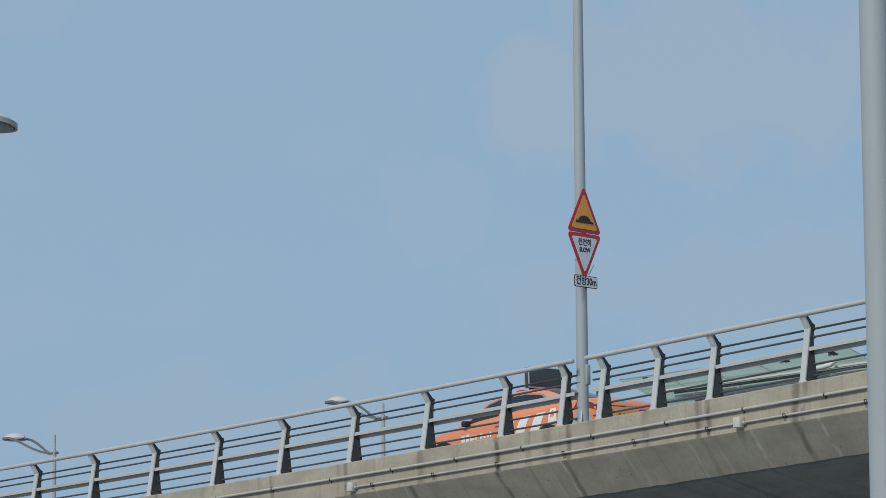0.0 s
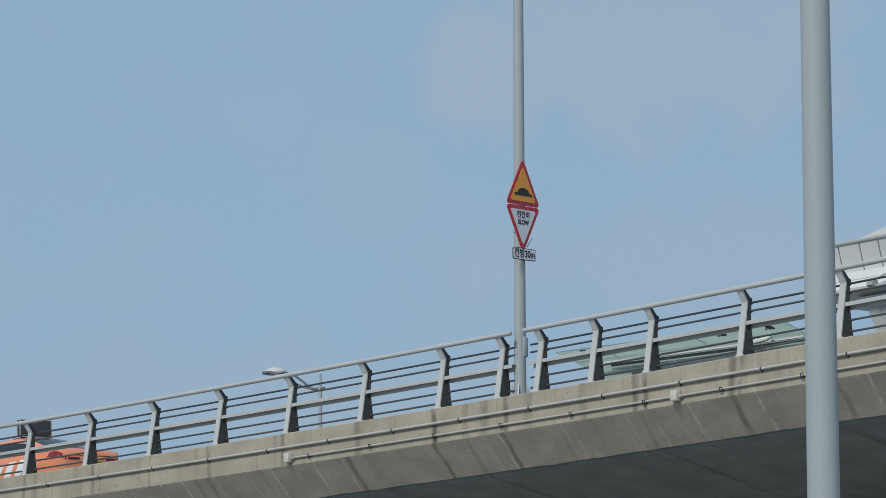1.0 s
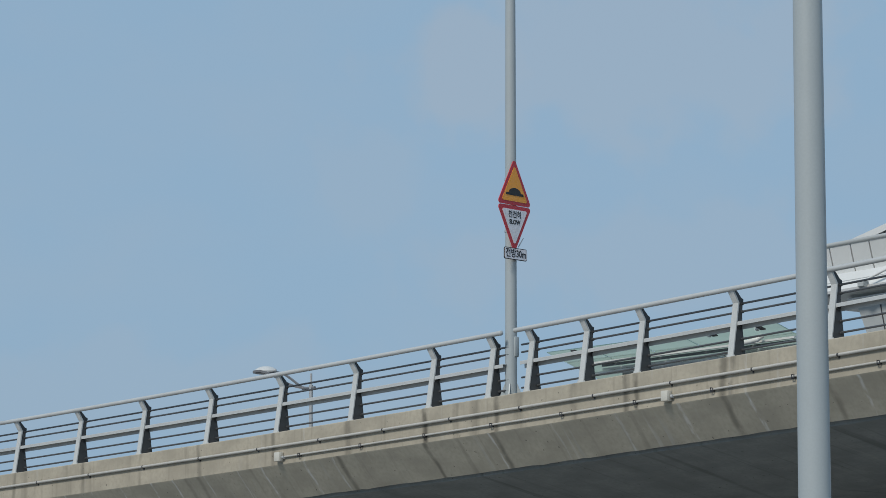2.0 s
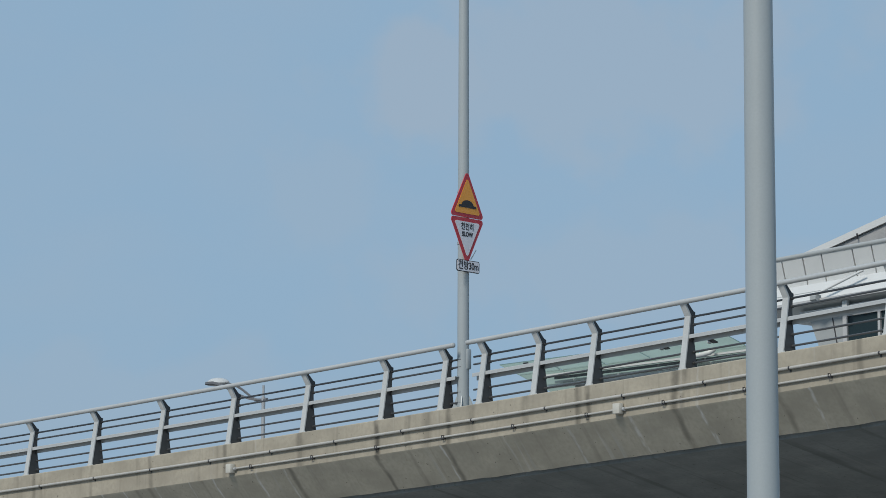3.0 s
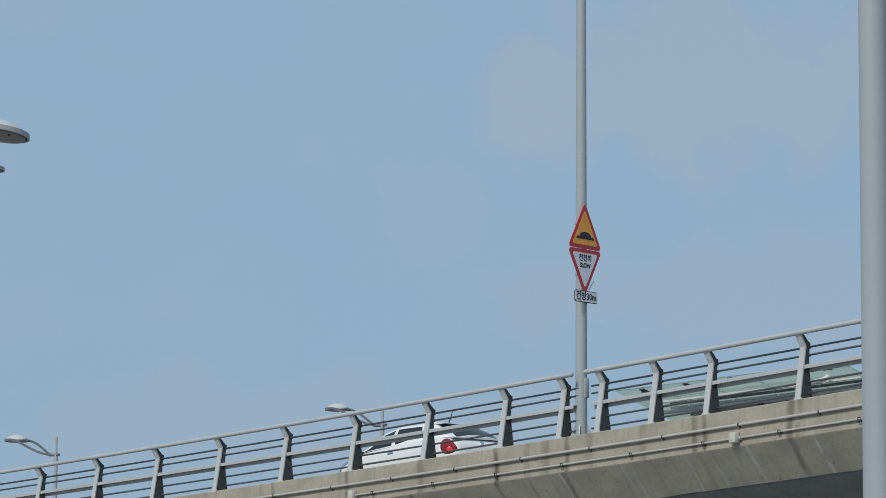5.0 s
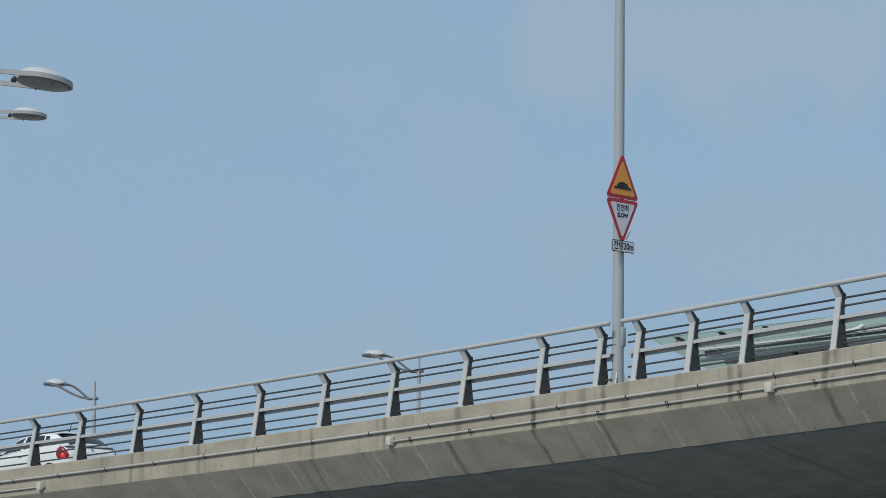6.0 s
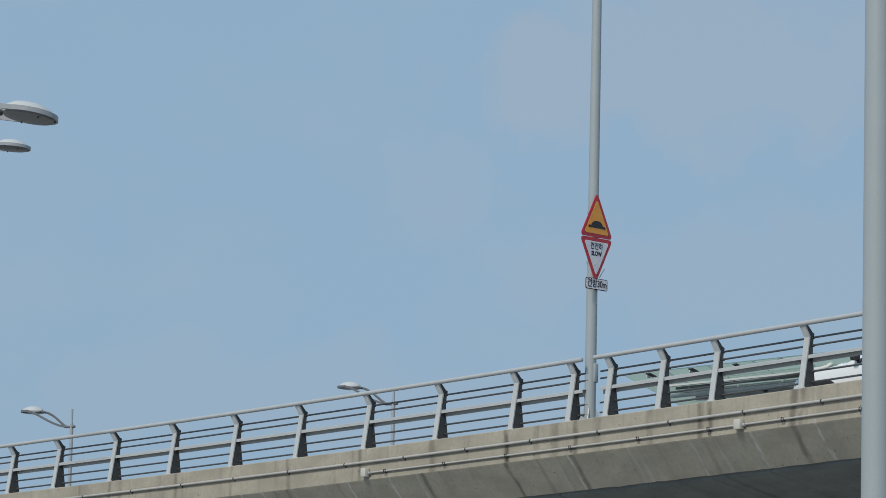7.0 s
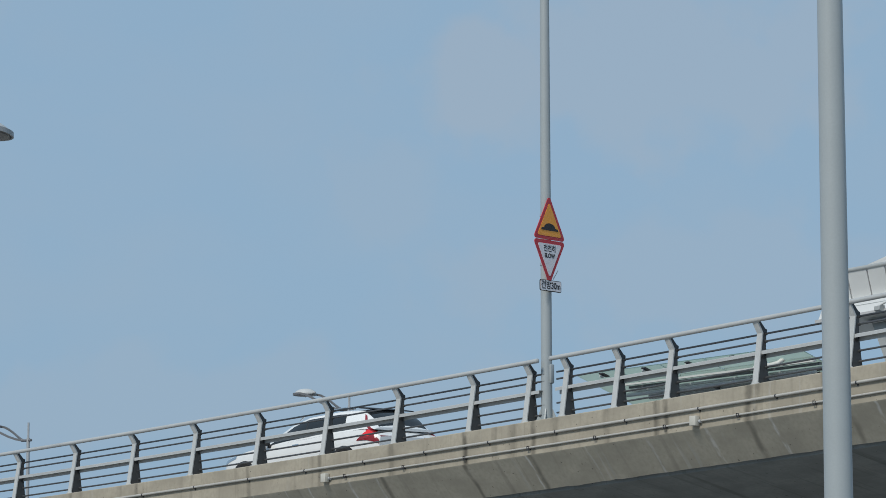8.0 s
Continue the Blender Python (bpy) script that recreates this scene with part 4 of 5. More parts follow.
class Shape:
    """A car's skin. lower rows: x, half width, sill z, shoulder z, deck z. upper rows: x, belt half width, belt z, roof half width, roof z.
    The front looks along -x; y < 0 is the outer side."""

    def __init__(self, lower, upper):
        self.lower, self.upper = lower, upper

    def body_pt(self, x, v):
        w, z0, zs, zt = smooth_rows(self.lower, x)
        prof = [(0.0, 0.90, 0.0), (0.18, 0.985, 0.22), (0.45, 1.0, 0.50), (0.75, 0.985, 0.80), (1.0, 0.945, 1.0)]
        if v <= 1:
            k, h = lerp_rows([(a, b, c) for a, b, c in prof], v)
            return Vector((x, -w * k, z0 + (zs - z0) * h))
        f = v - 1
        return Vector((x, -w * 0.945 * (1 - f) ** 0.75, zs + (zt - zs) * (1 - (1 - f) ** 2.2)))

    def cabin_pt(self, x, v):
        wb, zb, wr, zr = smooth_rows(self.upper, x, 0.06)
        if v <= 1:
            y = wb + (wr - wb) * v + 0.03 * math.sin(math.pi * v)
            return Vector((x, -y, zb + (zr - 0.05 - zb) * v if zr - 0.05 > zb else zb + (zr - zb) * v))
        f = v - 1
        edge = max(zr - 0.05, zb) if zr - 0.05 > zb else zr
        return Vector((x, -wr * (1 - f), edge + (zr - edge) * (1 - (1 - f) ** 3) + 0.02 * f))

    def normal(self, pt, x, v):
        e = 0.01
        a = pt(x + e, v) - pt(x - e, v)
        b = pt(x, min(v + e, 2)) - pt(x, max(v - e, 0))
        n = b.cross(a)
        n.normalize()
        return n if n.y < 0 or n.z > 0.5 else -n

    def skin(self, pt, xs, vs):
        bm = bmesh.new()
        for side in (1, -1):
            rows = [[bm.verts.new((q.x, q.y * side, q.z)) for q in (pt(x, v) for v in vs)] for x in xs]
            for r0, r1 in zip(rows, rows[1:]):
                for k in range(len(vs) - 1):
                    bm.faces.new((r0[k], r0[k + 1], r1[k + 1], r1[k]))
            for row in (rows[0], rows[-1]):
                low = bm.verts.new((row[0].co.x, 0, row[0].co.z))
                bm.faces.new(row + [low])
        bmesh.ops.remove_doubles(bm, verts=bm.verts, dist=0.003)
        return bm

    def patch(self, pt, outline, side=1, lift=0.005, deep=0.012, div=5):
        """A panel that lies on the skin inside a four-cornered outline of (x, v)."""
        bm = bmesh.new()
        (ax, av), (bx, bv), (cx, cv), (dx, dv) = outline
        grid = []
        for layer in (lift, lift - deep):
            g = []
            for i in range(div + 1):
                f = i / div
                row = []
                for j in range(div + 1):
                    h = j / div
                    x = (ax * (1 - f) + bx * f) * (1 - h) + (dx * (1 - f) + cx * f) * h
                    v = (av * (1 - f) + bv * f) * (1 - h) + (dv * (1 - f) + cv * f) * h
                    q = pt(x, v) + self.normal(pt, x, v) * layer
                    row.append(bm.verts.new((q.x, q.y * side, q.z)))
                g.append(row)
            grid.append(g)
        n = div
        for g in grid:
            for i in range(n):
                for j in range(n):
                    bm.faces.new((g[i][j], g[i + 1][j], g[i + 1][j + 1], g[i][j + 1]))
        ring = [(i, 0) for i in range(n)] + [(n, j) for j in range(n)] + [(i, n) for i in range(n, 0, -1)] + [(0, j) for j in range(n, 0, -1)]
        for (i, j), (k, l) in zip(ring, ring[1:] + ring[:1]):
            bm.faces.new((grid[0][i][j], grid[0][k][l], grid[1][k][l], grid[1][i][j]))
        return bm


def oval(shape, pt, x, v, rx, rv, side, lift, n=18):
    """A rounded lens that lies on the skin round (x, v)."""
    bm = bmesh.new()
    rings = []
    for f, up in ((0.0, lift), (0.5, lift), (0.85, lift * 0.8), (1.0, 0.0)):
        ring = []
        for k in range(n if f else 1):
            a = 2 * math.pi * k / n
            px, pv = x + rx * f * math.cos(a), v + rv * f * math.sin(a)
            q = pt(px, pv) + shape.normal(pt, px, pv) * up
            ring.append(bm.verts.new((q.x, q.y * side, q.z)))
        rings.append(ring)
    for k in range(n):
        bm.faces.new((rings[0][0], rings[1][k], rings[1][(k + 1) % n]))
    for a, b in zip(rings[1:], rings[2:]):
        for k in range(n):
            bm.faces.new((a[k], b[k], b[(k + 1) % n], a[(k + 1) % n]))
    return bm


def steps(rows, d=0.12):
    x0, x1 = rows[0][0], rows[-1][0]
    n = math.ceil((x1 - x0) / d)
    return sorted({round(x0 + (x1 - x0) * i / n, 4) for i in range(n + 1)} | {r[0] for r in rows})


VS_BODY = [0, 0.1, 0.25, 0.45, 0.62, 0.78, 0.9, 1.0, 1.12, 1.3, 1.55, 1.8, 2.0]
VS_CABIN = [0, 0.2, 0.4, 0.6, 0.8, 0.93, 1.0, 1.1, 1.3, 1.6, 2.0]


def car(name, label, shape, paint, wheelbase, radius, half):
    c = empty(name, pose(0, 0, 0), label, "car")
    part("body", shape.skin(shape.body_pt, steps(shape.lower), VS_BODY), paint, c)
    part("cabin", shape.skin(shape.cabin_pt, steps(shape.upper, 0.08), VS_CABIN), paint, c)
    for sx in (-1, 1):
        for sy in (-1, 1):
            x, y = sx * wheelbase / 2, sy * (half - 0.10)
            bm = bmesh.new()
            lathe(bm, [(radius * 0.62, -0.10), (radius * 0.95, -0.11), (radius, -0.06), (radius, 0.06), (radius * 0.95, 0.11), (radius * 0.62, 0.10)], 26,
                  pose(x, y, radius, 90, 0, 0))
            wheel = part("wheel", bm, RUBBER, c, "black tyre on an alloy rim")
            bm = bmesh.new()
            lathe(bm, [(0, -0.07), (radius * 0.2, -0.085), (radius * 0.25, -0.06), (radius * 0.55, -0.065), (radius * 0.63, -0.10), (radius * 0.63, 0.10), (radius * 0.3, 0.06), (0, 0.07)], 20,
                  pose(x, y, radius, 90, 0, 0))
            part("rim", bm, RIM, wheel)
            # dark arch lining standing just proud of the side
            bm = bmesh.new()
            prof = []
            for k in range(15):
                a = math.pi * (k / 14)
                prof.append((math.cos(a) * radius * 1.16, radius + math.sin(a) * radius * 1.12))
            edge = sy * (half + 0.004)
            prism(bm, prof, edge - sy * 0.3, edge, lambda u, v, d, x=x: (x + u, d, v))
            part("wheel_arch", bm, TRIM_BLACK, c, "dark wheel arch")
    return c


def mirror_part(c, x, y, z, paint):
    for sy in (-1, 1):
        bm = bmesh.new()
        box(bm, (x, sy * (y + 0.10), z + 0.03), (0.11, 0.17, 0.11), 0.03)
        m = part("wing_mirror", bm, paint, c)
        bm = bmesh.new()
        box(bm, (x + 0.03, sy * (y + 0.0), z - 0.03), (0.09, 0.10, 0.07), 0.015)
        part("mirror_foot", bm, TRIM_BLACK, m)


def panels(c, shape, items):
    """items: name, material, which skin, outline, both sides, lift, label."""
    for name, mat, which, outline, both, lift, lab in items:
        pt = shape.cabin_pt if which == "cabin" else shape.body_pt
        for side in ((1, -1) if both else (1,)):
            part(name, shape.patch(pt, outline, side, lift), mat, c, lab)


# orange taxi saloon
TX = Shape(
    lower=[(-2.38, 0.56, 0.30, 0.66, 0.70), (-2.31, 0.75, 0.22, 0.73, 0.77), (-2.05, 0.87, 0.19, 0.81, 0.87), (-1.4, 0.925, 0.19, 0.89, 0.96), (-0.75, 0.93, 0.19, 0.93, 1.0),
           (0.3, 0.93, 0.19, 0.97, 1.0), (1.3, 0.93, 0.19, 1.01, 1.06), (2.0, 0.90, 0.20, 1.06, 1.11), (2.35, 0.84, 0.27, 1.09, 1.135), (2.46, 0.74, 0.36, 1.03, 1.07), (2.50, 0.64, 0.42, 0.92, 0.94)],
    upper=[(-1.42, 0.78, 0.93, 0.74, 0.95), (-1.22, 0.82, 0.93, 0.71, 1.03), (-0.42, 0.86, 0.95, 0.62, 1.42), (0.05, 0.87, 0.96, 0.61, 1.51), (0.65, 0.87, 0.98, 0.60, 1.51),
           (1.15, 0.85, 1.0, 0.58, 1.42), (1.95, 0.76, 1.04, 0.62, 1.13), (2.05, 0.74, 1.05, 0.66, 1.07)])
taxi = car("taxi", "orange saloon taxi with white diagonal stripes and a dark roof box", TX, ORANGE, 2.84, 0.34, 0.93)
panels(taxi, TX, [
    ("windscreen", CAR_GLASS, "cabin", [(-1.22, 1.05), (-0.50, 1.05), (-0.50, 2.0), (-1.22, 2.0)], True, 0.006, "dark windscreen"),
    ("rear_window", CAR_GLASS, "cabin", [(1.12, 1.06), (1.84, 1.06), (1.84, 2.0), (1.12, 2.0)], True, 0.006, "dark rear window"),
    ("front_window", CAR_GLASS, "cabin", [(-0.98, 0.16), (0.06, 0.16), (0.04, 0.82), (-0.34, 0.80)], True, 0.006, "dark side window"),
    ("rear_door_window", CAR_GLASS, "cabin", [(0.10, 0.16), (1.52, 0.34), (1.02, 0.80), (0.08, 0.82)], True, 0.006, "dark side window"),
    ("window_trim", CHROME, "cabin", [(-0.36, 0.84), (1.02, 0.82), (1.02, 0.87), (-0.36, 0.88)], True, 0.009, "chrome window trim"),
    ("pillar_trim", CHROME, "cabin", [(-1.02, 0.16), (-0.98, 0.16), (-0.34, 0.86), (-0.40, 0.86)], True, 0.009, "chrome front pillar trim"),
    ("stripe", STRIPE, "body", [(0.40, 0.10), (0.64, 0.10), (0.96, 0.92), (0.72, 0.92)], True, 0.004, "white diagonal stripe"),
    ("stripe", STRIPE, "body", [(0.80, 0.10), (1.04, 0.10), (1.36, 0.92), (1.12, 0.92)], True, 0.004, "white diagonal stripe"),
    ("stripe", STRIPE, "body", [(0.04, 0.10), (0.24, 0.10), (0.54, 0.88), (0.34, 0.88)], True, 0.004, "white diagonal stripe"),
    *[("logo_bar", STRIPE, "body", [(x, 0.58), (x + w, 0.58), (x + w, 0.58 + h), (x, 0.58 + h)], True, 0.004, "plain white bar")
      for x, w, h in ((-0.90, 0.10, 0.16), (-0.77, 0.09, 0.17), (-0.65, 0.09, 0.12), (-0.53, 0.05, 0.12), (-0.38, 0.06, 0.13), (-0.29, 0.06, 0.09), (-0.20, 0.06, 0.09), (-0.11, 0.03, 0.13))],
    ("badge_arch", STRIPE, "body", [(1.43, 0.62), (1.65, 0.62), (1.61, 0.96), (1.47, 0.96)], True, 0.004, "white arched badge"),
    ("badge_core", ORANGE, "body", [(1.49, 0.74), (1.59, 0.74), (1.56, 0.90), (1.52, 0.90)], True, 0.008, "orange badge centre"),
    ("window_trim", CHROME, "cabin", [(1.02, 0.80), (1.52, 0.32), (1.57, 0.34), (1.06, 0.86)], True, 0.009, "chrome window trim"),
    ("door_handle", CHROME, "body", [(0.02, 0.80), (0.20, 0.80), (0.20, 0.85), (0.02, 0.85)], True, 0.022, "chrome door handle"),
    ("tail_lamp", TAIL_RED, "body", [(2.06, 0.80), (2.485, 0.74), (2.485, 0.93), (2.12, 0.95)], True, 0.010, "red tail lamp"),
    ("headlamp", CHROME, "body", [(-2.22, 0.78), (-1.80, 0.86), (-1.78, 0.98), (-2.2, 0.96)], True, 0.008, "clear headlamp"),
])
mirror_part(taxi, -0.78, 0.80, 0.96, TRIM_BLACK)
bm = bmesh.new()
box(bm, (0.41, 0, 1.735), (0.11, 0.84, 0.38), 0.02)
sign = part("roof_box", bm, TAXI_BOX, taxi, "dark display box on the roof")
for y in (-0.3, 0.3):
    bm = bmesh.new()
    box(bm, (0.41, y, 1.53), (0.10, 0.06, 0.10), 0.01)
    part("box_foot", bm, TRIM_BLACK, sign)
bm = bmesh.new()
for x in (0.357, 0.463):
    for y in (-0.415, 0.415):
        box(bm, (x, y, 1.735), (0.022, 0.022, 0.38), 0.003)
    for z in (1.55, 1.92):
        box(bm, (x, 0, z), (0.018, 0.82, 0.018), 0.003)
part("box_rim", bm, GALV, sign)
bm = bmesh.new()
box(bm, (-0.05, 0, 1.52), (0.20, 0.38, 0.10), 0.03)
part("cab_lamp", bm, material("cab_lamp_red", (0.35, 0.03, 0.02), 0.3, vary=0.05, bump=0), taxi, "small dark red roof lamp")
bm = bmesh.new()
box(bm, (2.505, 0, 0.80), (0.02, 0.54, 0.16), 0.004)
plate = part("number_plate", bm, PLATE_YELLOW, taxi, "yellow plate")
bm = bmesh.new()
for y in (-0.17, -0.06, 0.06, 0.17):
    box(bm, (2.517, y, 0.80), (0.008, 0.025, 0.05))
part("plate_bars", bm, TRIM_BLACK, plate)
bm = bmesh.new()
lathe(bm, [(0, 0), (0.07, 0), (0.07, 0.02), (0, 0.02)], 16, pose(2.46, 0, 1.0, 0, 90, 0))
part("badge", bm, CHROME, taxi, "round chrome badge")
# solid black bar stands for the shade in the gap under the boot lip
bm = bmesh.new()
box(bm, (2.475, 0, 0.955), (0.05, 0.98, 0.035), 0.008)
part("boot_gap_shade", bm, TRIM_BLACK, taxi, "black bar for the shade in the gap under the boot lip")
for sy in (-1, 1):
    bm = bmesh.new()
    box(bm, (2.50, sy * 0.50, 0.895), (0.03, 0.30, 0.05), 0.012)
    part("tail_lamp_inner", bm, TAIL_RED, taxi, "red tail lamp on the boot lid")
bm = bmesh.new()
box(bm, (2.44, 0, 0.52), (0.10, 1.3, 0.16), 0.03)
part("rear_bumper_trim", bm, TRIM_BLACK, taxi)

# white sport utility car with tall tail lamps
SU = Shape(
    lower=[(-2.46, 0.55, 0.34, 0.64, 0.68), (-2.38, 0.78, 0.25, 0.75, 0.79), (-2.12, 0.90, 0.21, 0.84, 0.90), (-1.5, 0.95, 0.21, 0.93, 0.99), (-0.85, 0.95, 0.21, 0.98, 1.02),
           (0.4, 0.95, 0.21, 1.0, 1.04), (1.6, 0.95, 0.21, 1.03, 1.08), (2.15, 0.92, 0.23, 1.01, 1.05), (2.34, 0.87, 0.28, 0.94, 0.98), (2.41, 0.78, 0.38, 0.80, 0.82)],
    upper=[(-1.28, 0.84, 0.96, 0.78, 0.98), (-1.1, 0.86, 0.96, 0.74, 1.05), (-0.3, 0.89, 0.99, 0.66, 1.40), (0.25, 0.90, 1.0, 0.66, 1.51), (1.2, 0.89, 1.02, 0.64, 1.53),
           (1.80, 0.87, 1.03, 0.62, 1.48), (2.08, 0.85, 1.03, 0.64, 1.31), (2.33, 0.82, 0.99, 0.68, 1.02)])
SU.lower = [(x * 1.04, *r) for x, *r in SU.lower]
SU.upper = [(x * 1.04, *r) for x, *r in SU.upper]
suv = car("suv", "white sport utility car with tall red tail lamps", SU, CAR_WHITE, 3.15, 0.35, 0.95)
panels(suv, SU, [
    ("windscreen", CAR_GLASS, "cabin", [(-1.1, 1.05), (-0.38, 1.05), (-0.38, 2.0), (-1.1, 2.0)], True, 0.006, "dark windscreen"),
    ("rear_window", CAR_GLASS, "cabin", [(1.92, 1.03), (2.36, 1.03), (2.36, 2.0), (1.92, 2.0)], True, 0.006, "dark rear window"),
    ("front_window", CAR_GLASS, "cabin", [(-0.94, 0.10), (0.30, 0.08), (0.28, 0.90), (-0.18, 0.86)], True, 0.006, "dark side window"),
    ("rear_door_window", CAR_GLASS, "cabin", [(0.34, 0.08), (1.56, 0.14), (1.44, 0.86), (0.32, 0.90)], True, 0.006, "dark side window"),
    ("pillar_trim", TRIM_BLACK, "cabin", [(0.285, 0.08), (0.355, 0.08), (0.335, 0.9), (0.265, 0.9)], True, 0.005, "black pillar trim"),
    ("tail_lamp", TAIL_RED, "body", [(1.96, 0.68), (2.50, 0.66), (2.495, 0.82), (2.30, 1.0)], True, 0.012, "red tail lamp"),
    ("tail_lamp_lit", BRAKE, "body", [(2.06, 0.78), (2.28, 0.78), (2.38, 0.97), (2.27, 1.0)], True, 0.016, "glowing brake lamp"),
    ("tail_lamp_top", TAIL_RED, "body", [(2.20, 0.97), (2.44, 0.97), (2.36, 1.22), (2.22, 1.22)], True, 0.014, "red tail lamp shoulder"),
    ("tail_lamp_upper", TAIL_RED, "cabin", [(2.24, 0.0), (2.38, 0.0), (2.02, 0.92), (1.96, 0.92)], True, 0.008, "red upper tail lamp strip"),
    ("door_handle", CHROME, "body", [(-0.02, 0.84), (0.18, 0.84), (0.18, 0.88), (-0.02, 0.88)], True, 0.02, "door handle"),
    ("door_handle", CHROME, "body", [(0.95, 0.85), (1.15, 0.85), (1.15, 0.89), (0.95, 0.89)], True, 0.02, "door handle"),
    ("sill_trim", TRIM_BLACK, "body", [(-1.0, 0.02), (1.0, 0.02), (1.0, 0.14), (-1.0, 0.14)], True, 0.008, "black sill trim"),
    ("headlamp", CHROME, "body", [(-2.32, 0.80), (-1.9, 0.88), (-1.88, 0.99), (-2.3, 0.97)], True, 0.008, "clear headlamp"),
])
for sy in (-1, 1):
    bm = bmesh.new()
    box(bm, (2.475, sy * 0.58, 0.84), (0.06, 0.34, 0.06), 0.014)
    part("tail_lamp_inner", bm, TAIL_RED, suv, "red tail lamp on the tailgate")
mirror_part(suv, -0.80, 0.89, 1.0, TRIM_BLACK)
for sy in (-1, 1):
    bm = bmesh.new()
    tube(bm, [(-0.1, sy * 0.62, 1.45), (0.05, sy * 0.62, 1.53), (1.3, sy * 0.61, 1.555), (1.6, sy * 0.60, 1.50)], 0.014, 8)
    part("roof_bar", bm, CHROME, suv, "metal roof bar")
bm = bmesh.new()
prism(bm, [(1.72, 1.50), (2.00, 1.455), (2.02, 1.47), (1.72, 1.535)], -0.62, 0.62, lambda u, v, d: (u, d, v))
part("roof_spoiler", bm, TRIM_BLACK, suv, "dark roof spoiler")
bm = bmesh.new()
box(bm, (2.41, 0, 0.66), (0.02, 0.52, 0.12), 0.004)
plate = part("number_plate", bm, PLATE_WHITE, suv, "white plate")
bm = bmesh.new()
for y in (-0.18, -0.09, 0.0, 0.09, 0.18):
    box(bm, (2.423, y, 0.66), (0.008, 0.05, 0.07))
part("plate_bars", bm, SIGN_BLACK, plate)
bm = bmesh.new()
box(bm, (2.35, 0, 0.42), (0.16, 1.45, 0.20), 0.04)
part("rear_bumper_trim", bm, TRIM_BLACK, suv)

# small white hatchback
HB = Shape(
    lower=[(-1.80, 0.50, 0.34, 0.62, 0.66), (-1.74, 0.66, 0.25, 0.72, 0.76), (-1.5, 0.76, 0.20, 0.82, 0.88), (-1.0, 0.80, 0.20, 0.92, 0.98), (0.3, 0.80, 0.20, 1.0, 1.03),
           (1.3, 0.80, 0.20, 1.03, 1.06), (1.62, 0.77, 0.24, 0.99, 1.02), (1.75, 0.68, 0.34, 0.92, 0.95), (1.80, 0.58, 0.42, 0.74, 0.76)],
    upper=[(-1.15, 0.70, 0.94, 0.64, 0.96), (-1.0, 0.72, 0.95, 0.62, 1.03), (-0.35, 0.745, 0.97, 0.57, 1.34), (0.1, 0.75, 0.99, 0.57, 1.41), (0.7, 0.745, 1.01, 0.55, 1.40),
           (1.08, 0.73, 1.02, 0.53, 1.34), (1.44, 0.71, 1.02, 0.54, 1.19), (1.72, 0.69, 0.98, 0.58, 1.0)])
hatch = car("hatchback", "small white hatchback with round red tail lamps and a roof aerial", HB, CAR_WHITE, 2.39, 0.30, 0.80)
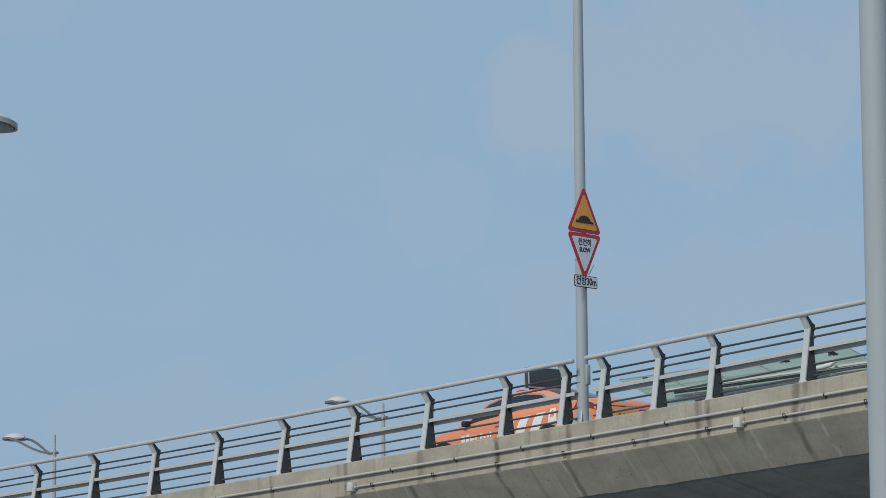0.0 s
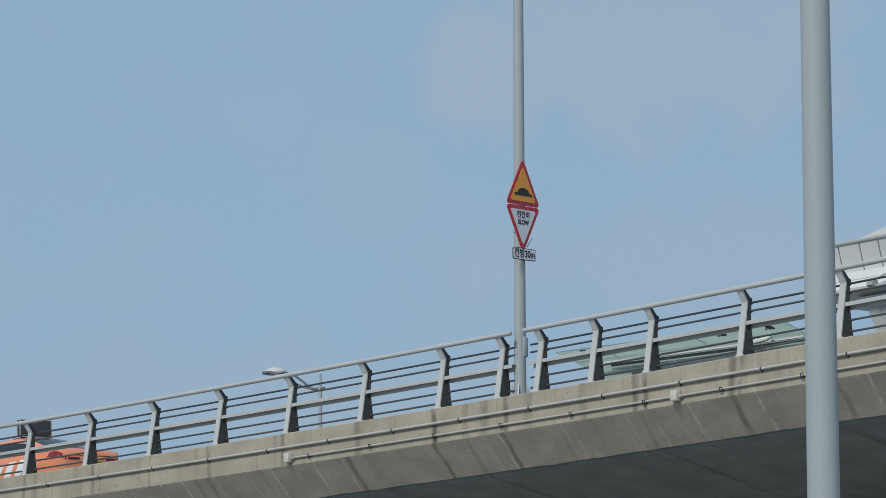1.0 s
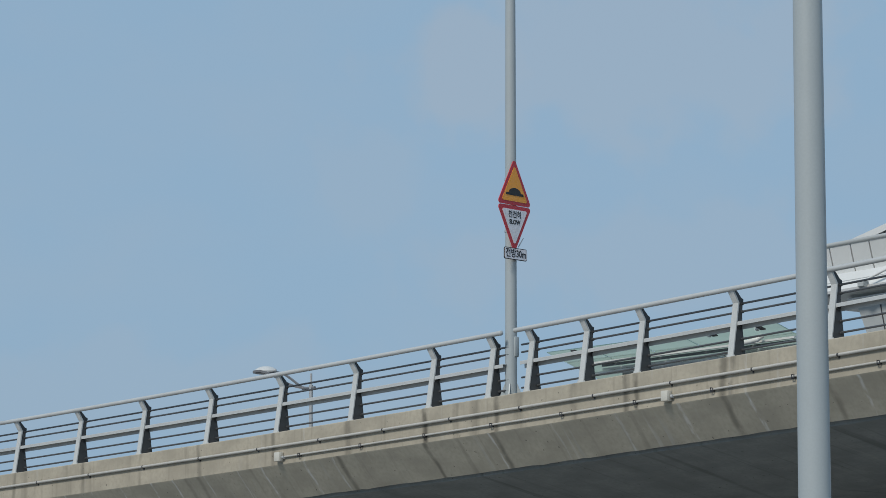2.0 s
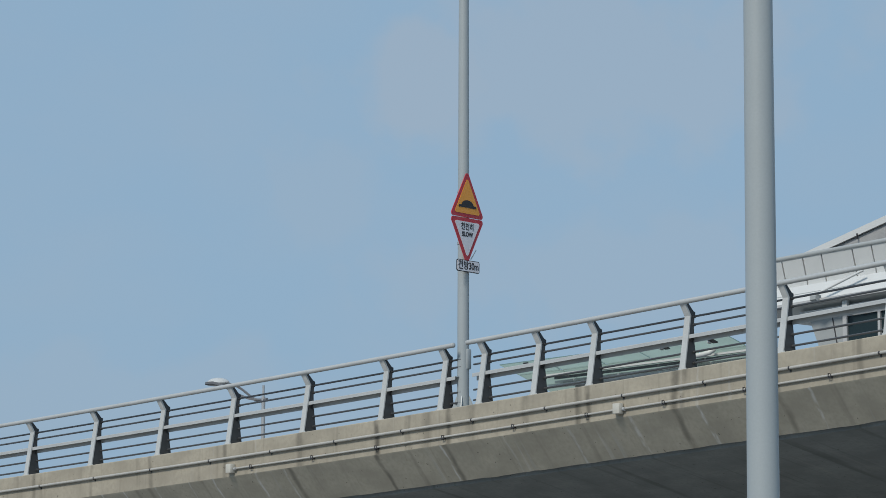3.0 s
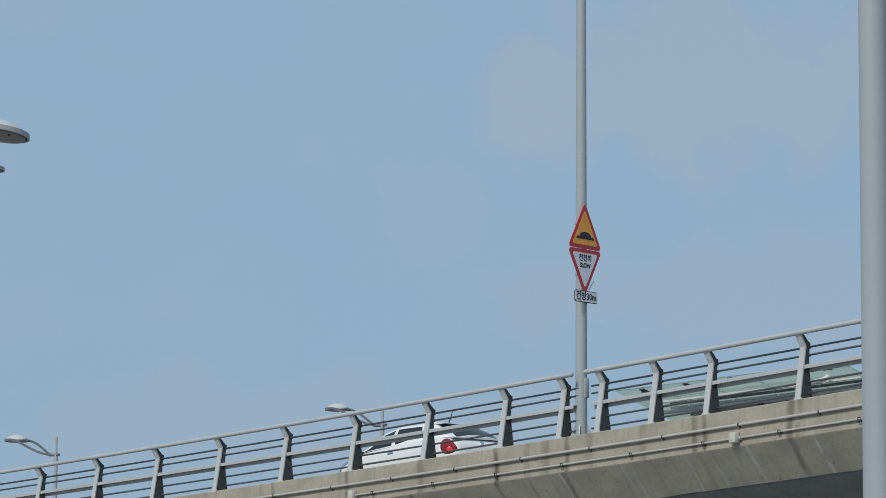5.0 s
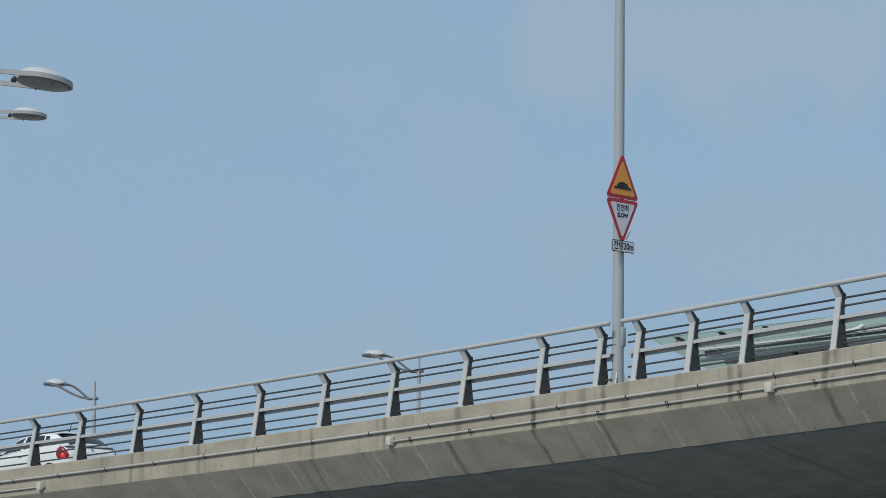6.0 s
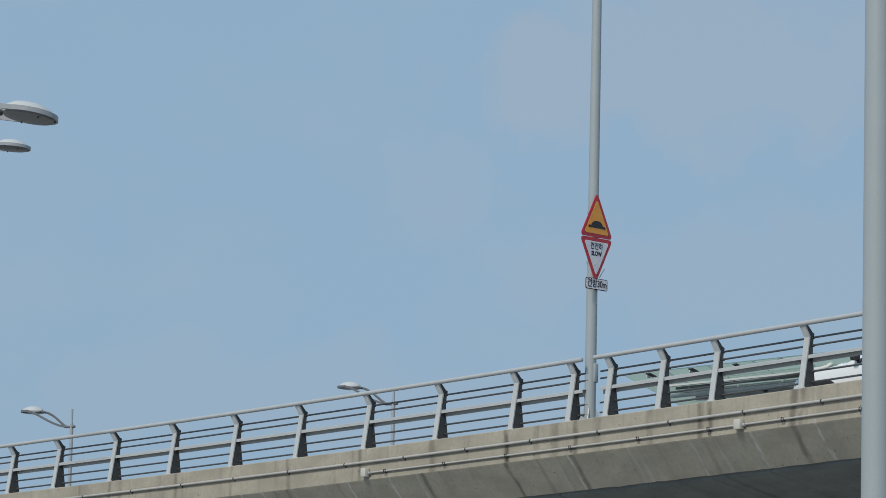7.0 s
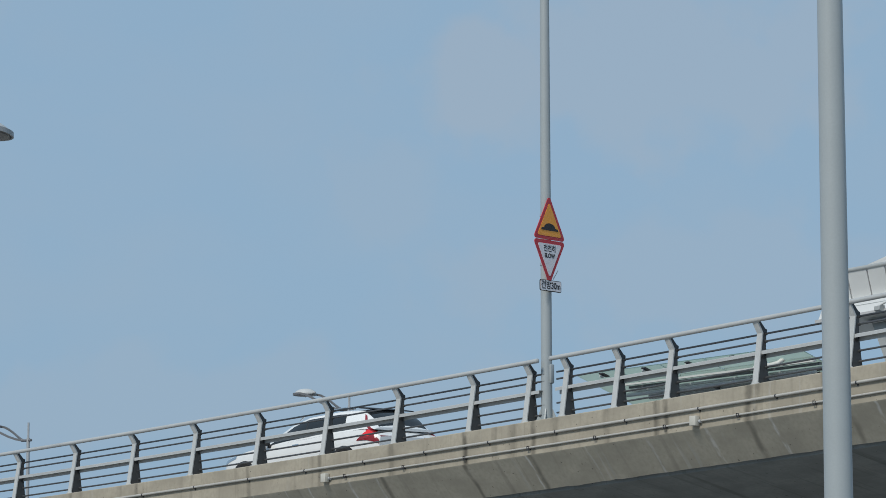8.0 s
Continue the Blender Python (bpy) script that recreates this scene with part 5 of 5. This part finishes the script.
panels(hatch, HB, [
    ("windscreen", CAR_GLASS, "cabin", [(-1.0, 1.05), (-0.42, 1.05), (-0.42, 2.0), (-1.0, 2.0)], True, 0.006, "dark windscreen"),
    ("rear_window", CAR_GLASS, "cabin", [(1.12, 1.06), (1.65, 1.06), (1.65, 2.0), (1.12, 2.0)], True, 0.006, "dark rear window"),
    ("front_window", CAR_GLASS, "cabin", [(-0.84, 0.08), (-0.02, 0.06), (-0.02, 0.88), (-0.32, 0.84)], True, 0.006, "dark side window"),
    ("rear_door_window", CAR_GLASS, "cabin", [(0.10, 0.06), (0.86, 0.30), (0.74, 0.86), (0.08, 0.88)], True, 0.006, "dark side window"),
    ("quarter_window", TRIM_BLACK, "cabin", [(0.88, 0.42), (1.02, 0.55), (0.94, 0.84), (0.80, 0.84)], True, 0.006, "black rear door trim"),
    ("door_handle", CHROME, "body", [(-0.08, 0.78), (0.08, 0.78), (0.08, 0.83), (-0.08, 0.83)], True, 0.02, "chrome door handle"),
    ("headlamp", CHROME, "body", [(-1.68, 0.78), (-1.3, 0.86), (-1.28, 0.98), (-1.66, 0.97)], True, 0.008, "clear headlamp"),
])
for sy in (1, -1):
    lamp = part("tail_lamp", oval(HB, HB.body_pt, 1.60, 0.76, 0.17, 0.23, sy, 0.022), TAIL_RED, hatch, "round red tail lamp")
    part("lit_lens", oval(HB, HB.body_pt, 1.65, 0.66, 0.055, 0.08, sy, 0.034), BRAKE, lamp, "glowing brake lamp")
mirror_part(hatch, -0.92, 0.745, 0.97, TRIM_BLACK)
bm = bmesh.new()
prism(bm, [(0.98, 1.345), (1.22, 1.31), (1.235, 1.325), (0.98, 1.385)], -0.52, 0.52, lambda u, v, d: (u, d, v))
part("roof_spoiler", bm, CAR_WHITE, hatch)
bm = bmesh.new()
tube(bm, [(0.86, 0, 1.39), (0.86, 0, 1.425), (0.97, 0, 1.62)], [0.02, 0.014, 0.006], 8)
part("aerial", bm, TRIM_BLACK, hatch, "thin black roof aerial")
bm = bmesh.new()
lathe(bm, [(0, 0), (0.04, 0), (0.04, 0.02), (0, 0.02)], 16, pose(1.755, 0, 0.90, 0, 90, 0))
part("badge", bm, CHROME, hatch, "chrome badge")
bm = bmesh.new()
box(bm, (1.75, 0, 0.46), (0.12, 1.15, 0.16), 0.04)
part("rear_bumper_trim", bm, TRIM_BLACK, hatch)
bm = bmesh.new()
box(bm, (1.80, 0, 0.66), (0.02, 0.5, 0.11), 0.004)
part("number_plate", bm, PLATE_WHITE, hatch, "white plate")

LANE = 1.6


def drive(thing, half, s_at, t_at, speed, later=None):
    """later: the speed after t_at, where it changes."""
    rows = []
    for k in range(17):
        t = k * 0.5
        v = speed if t <= t_at or later is None else later
        rows.append((t, frame_at(s_at - v * (t - t_at), LANE + half, ROAD + 0.004, True)))
    walk(thing, rows)


def motions():
    drive(taxi, 0.93, -3.95, 0.0, 14.1)
    drive(hatch, 0.80, -13.80, 5.5, 13.85, 14.55)
    drive(suv, 0.95, -1.66, 7.5, 14.65)


motions()
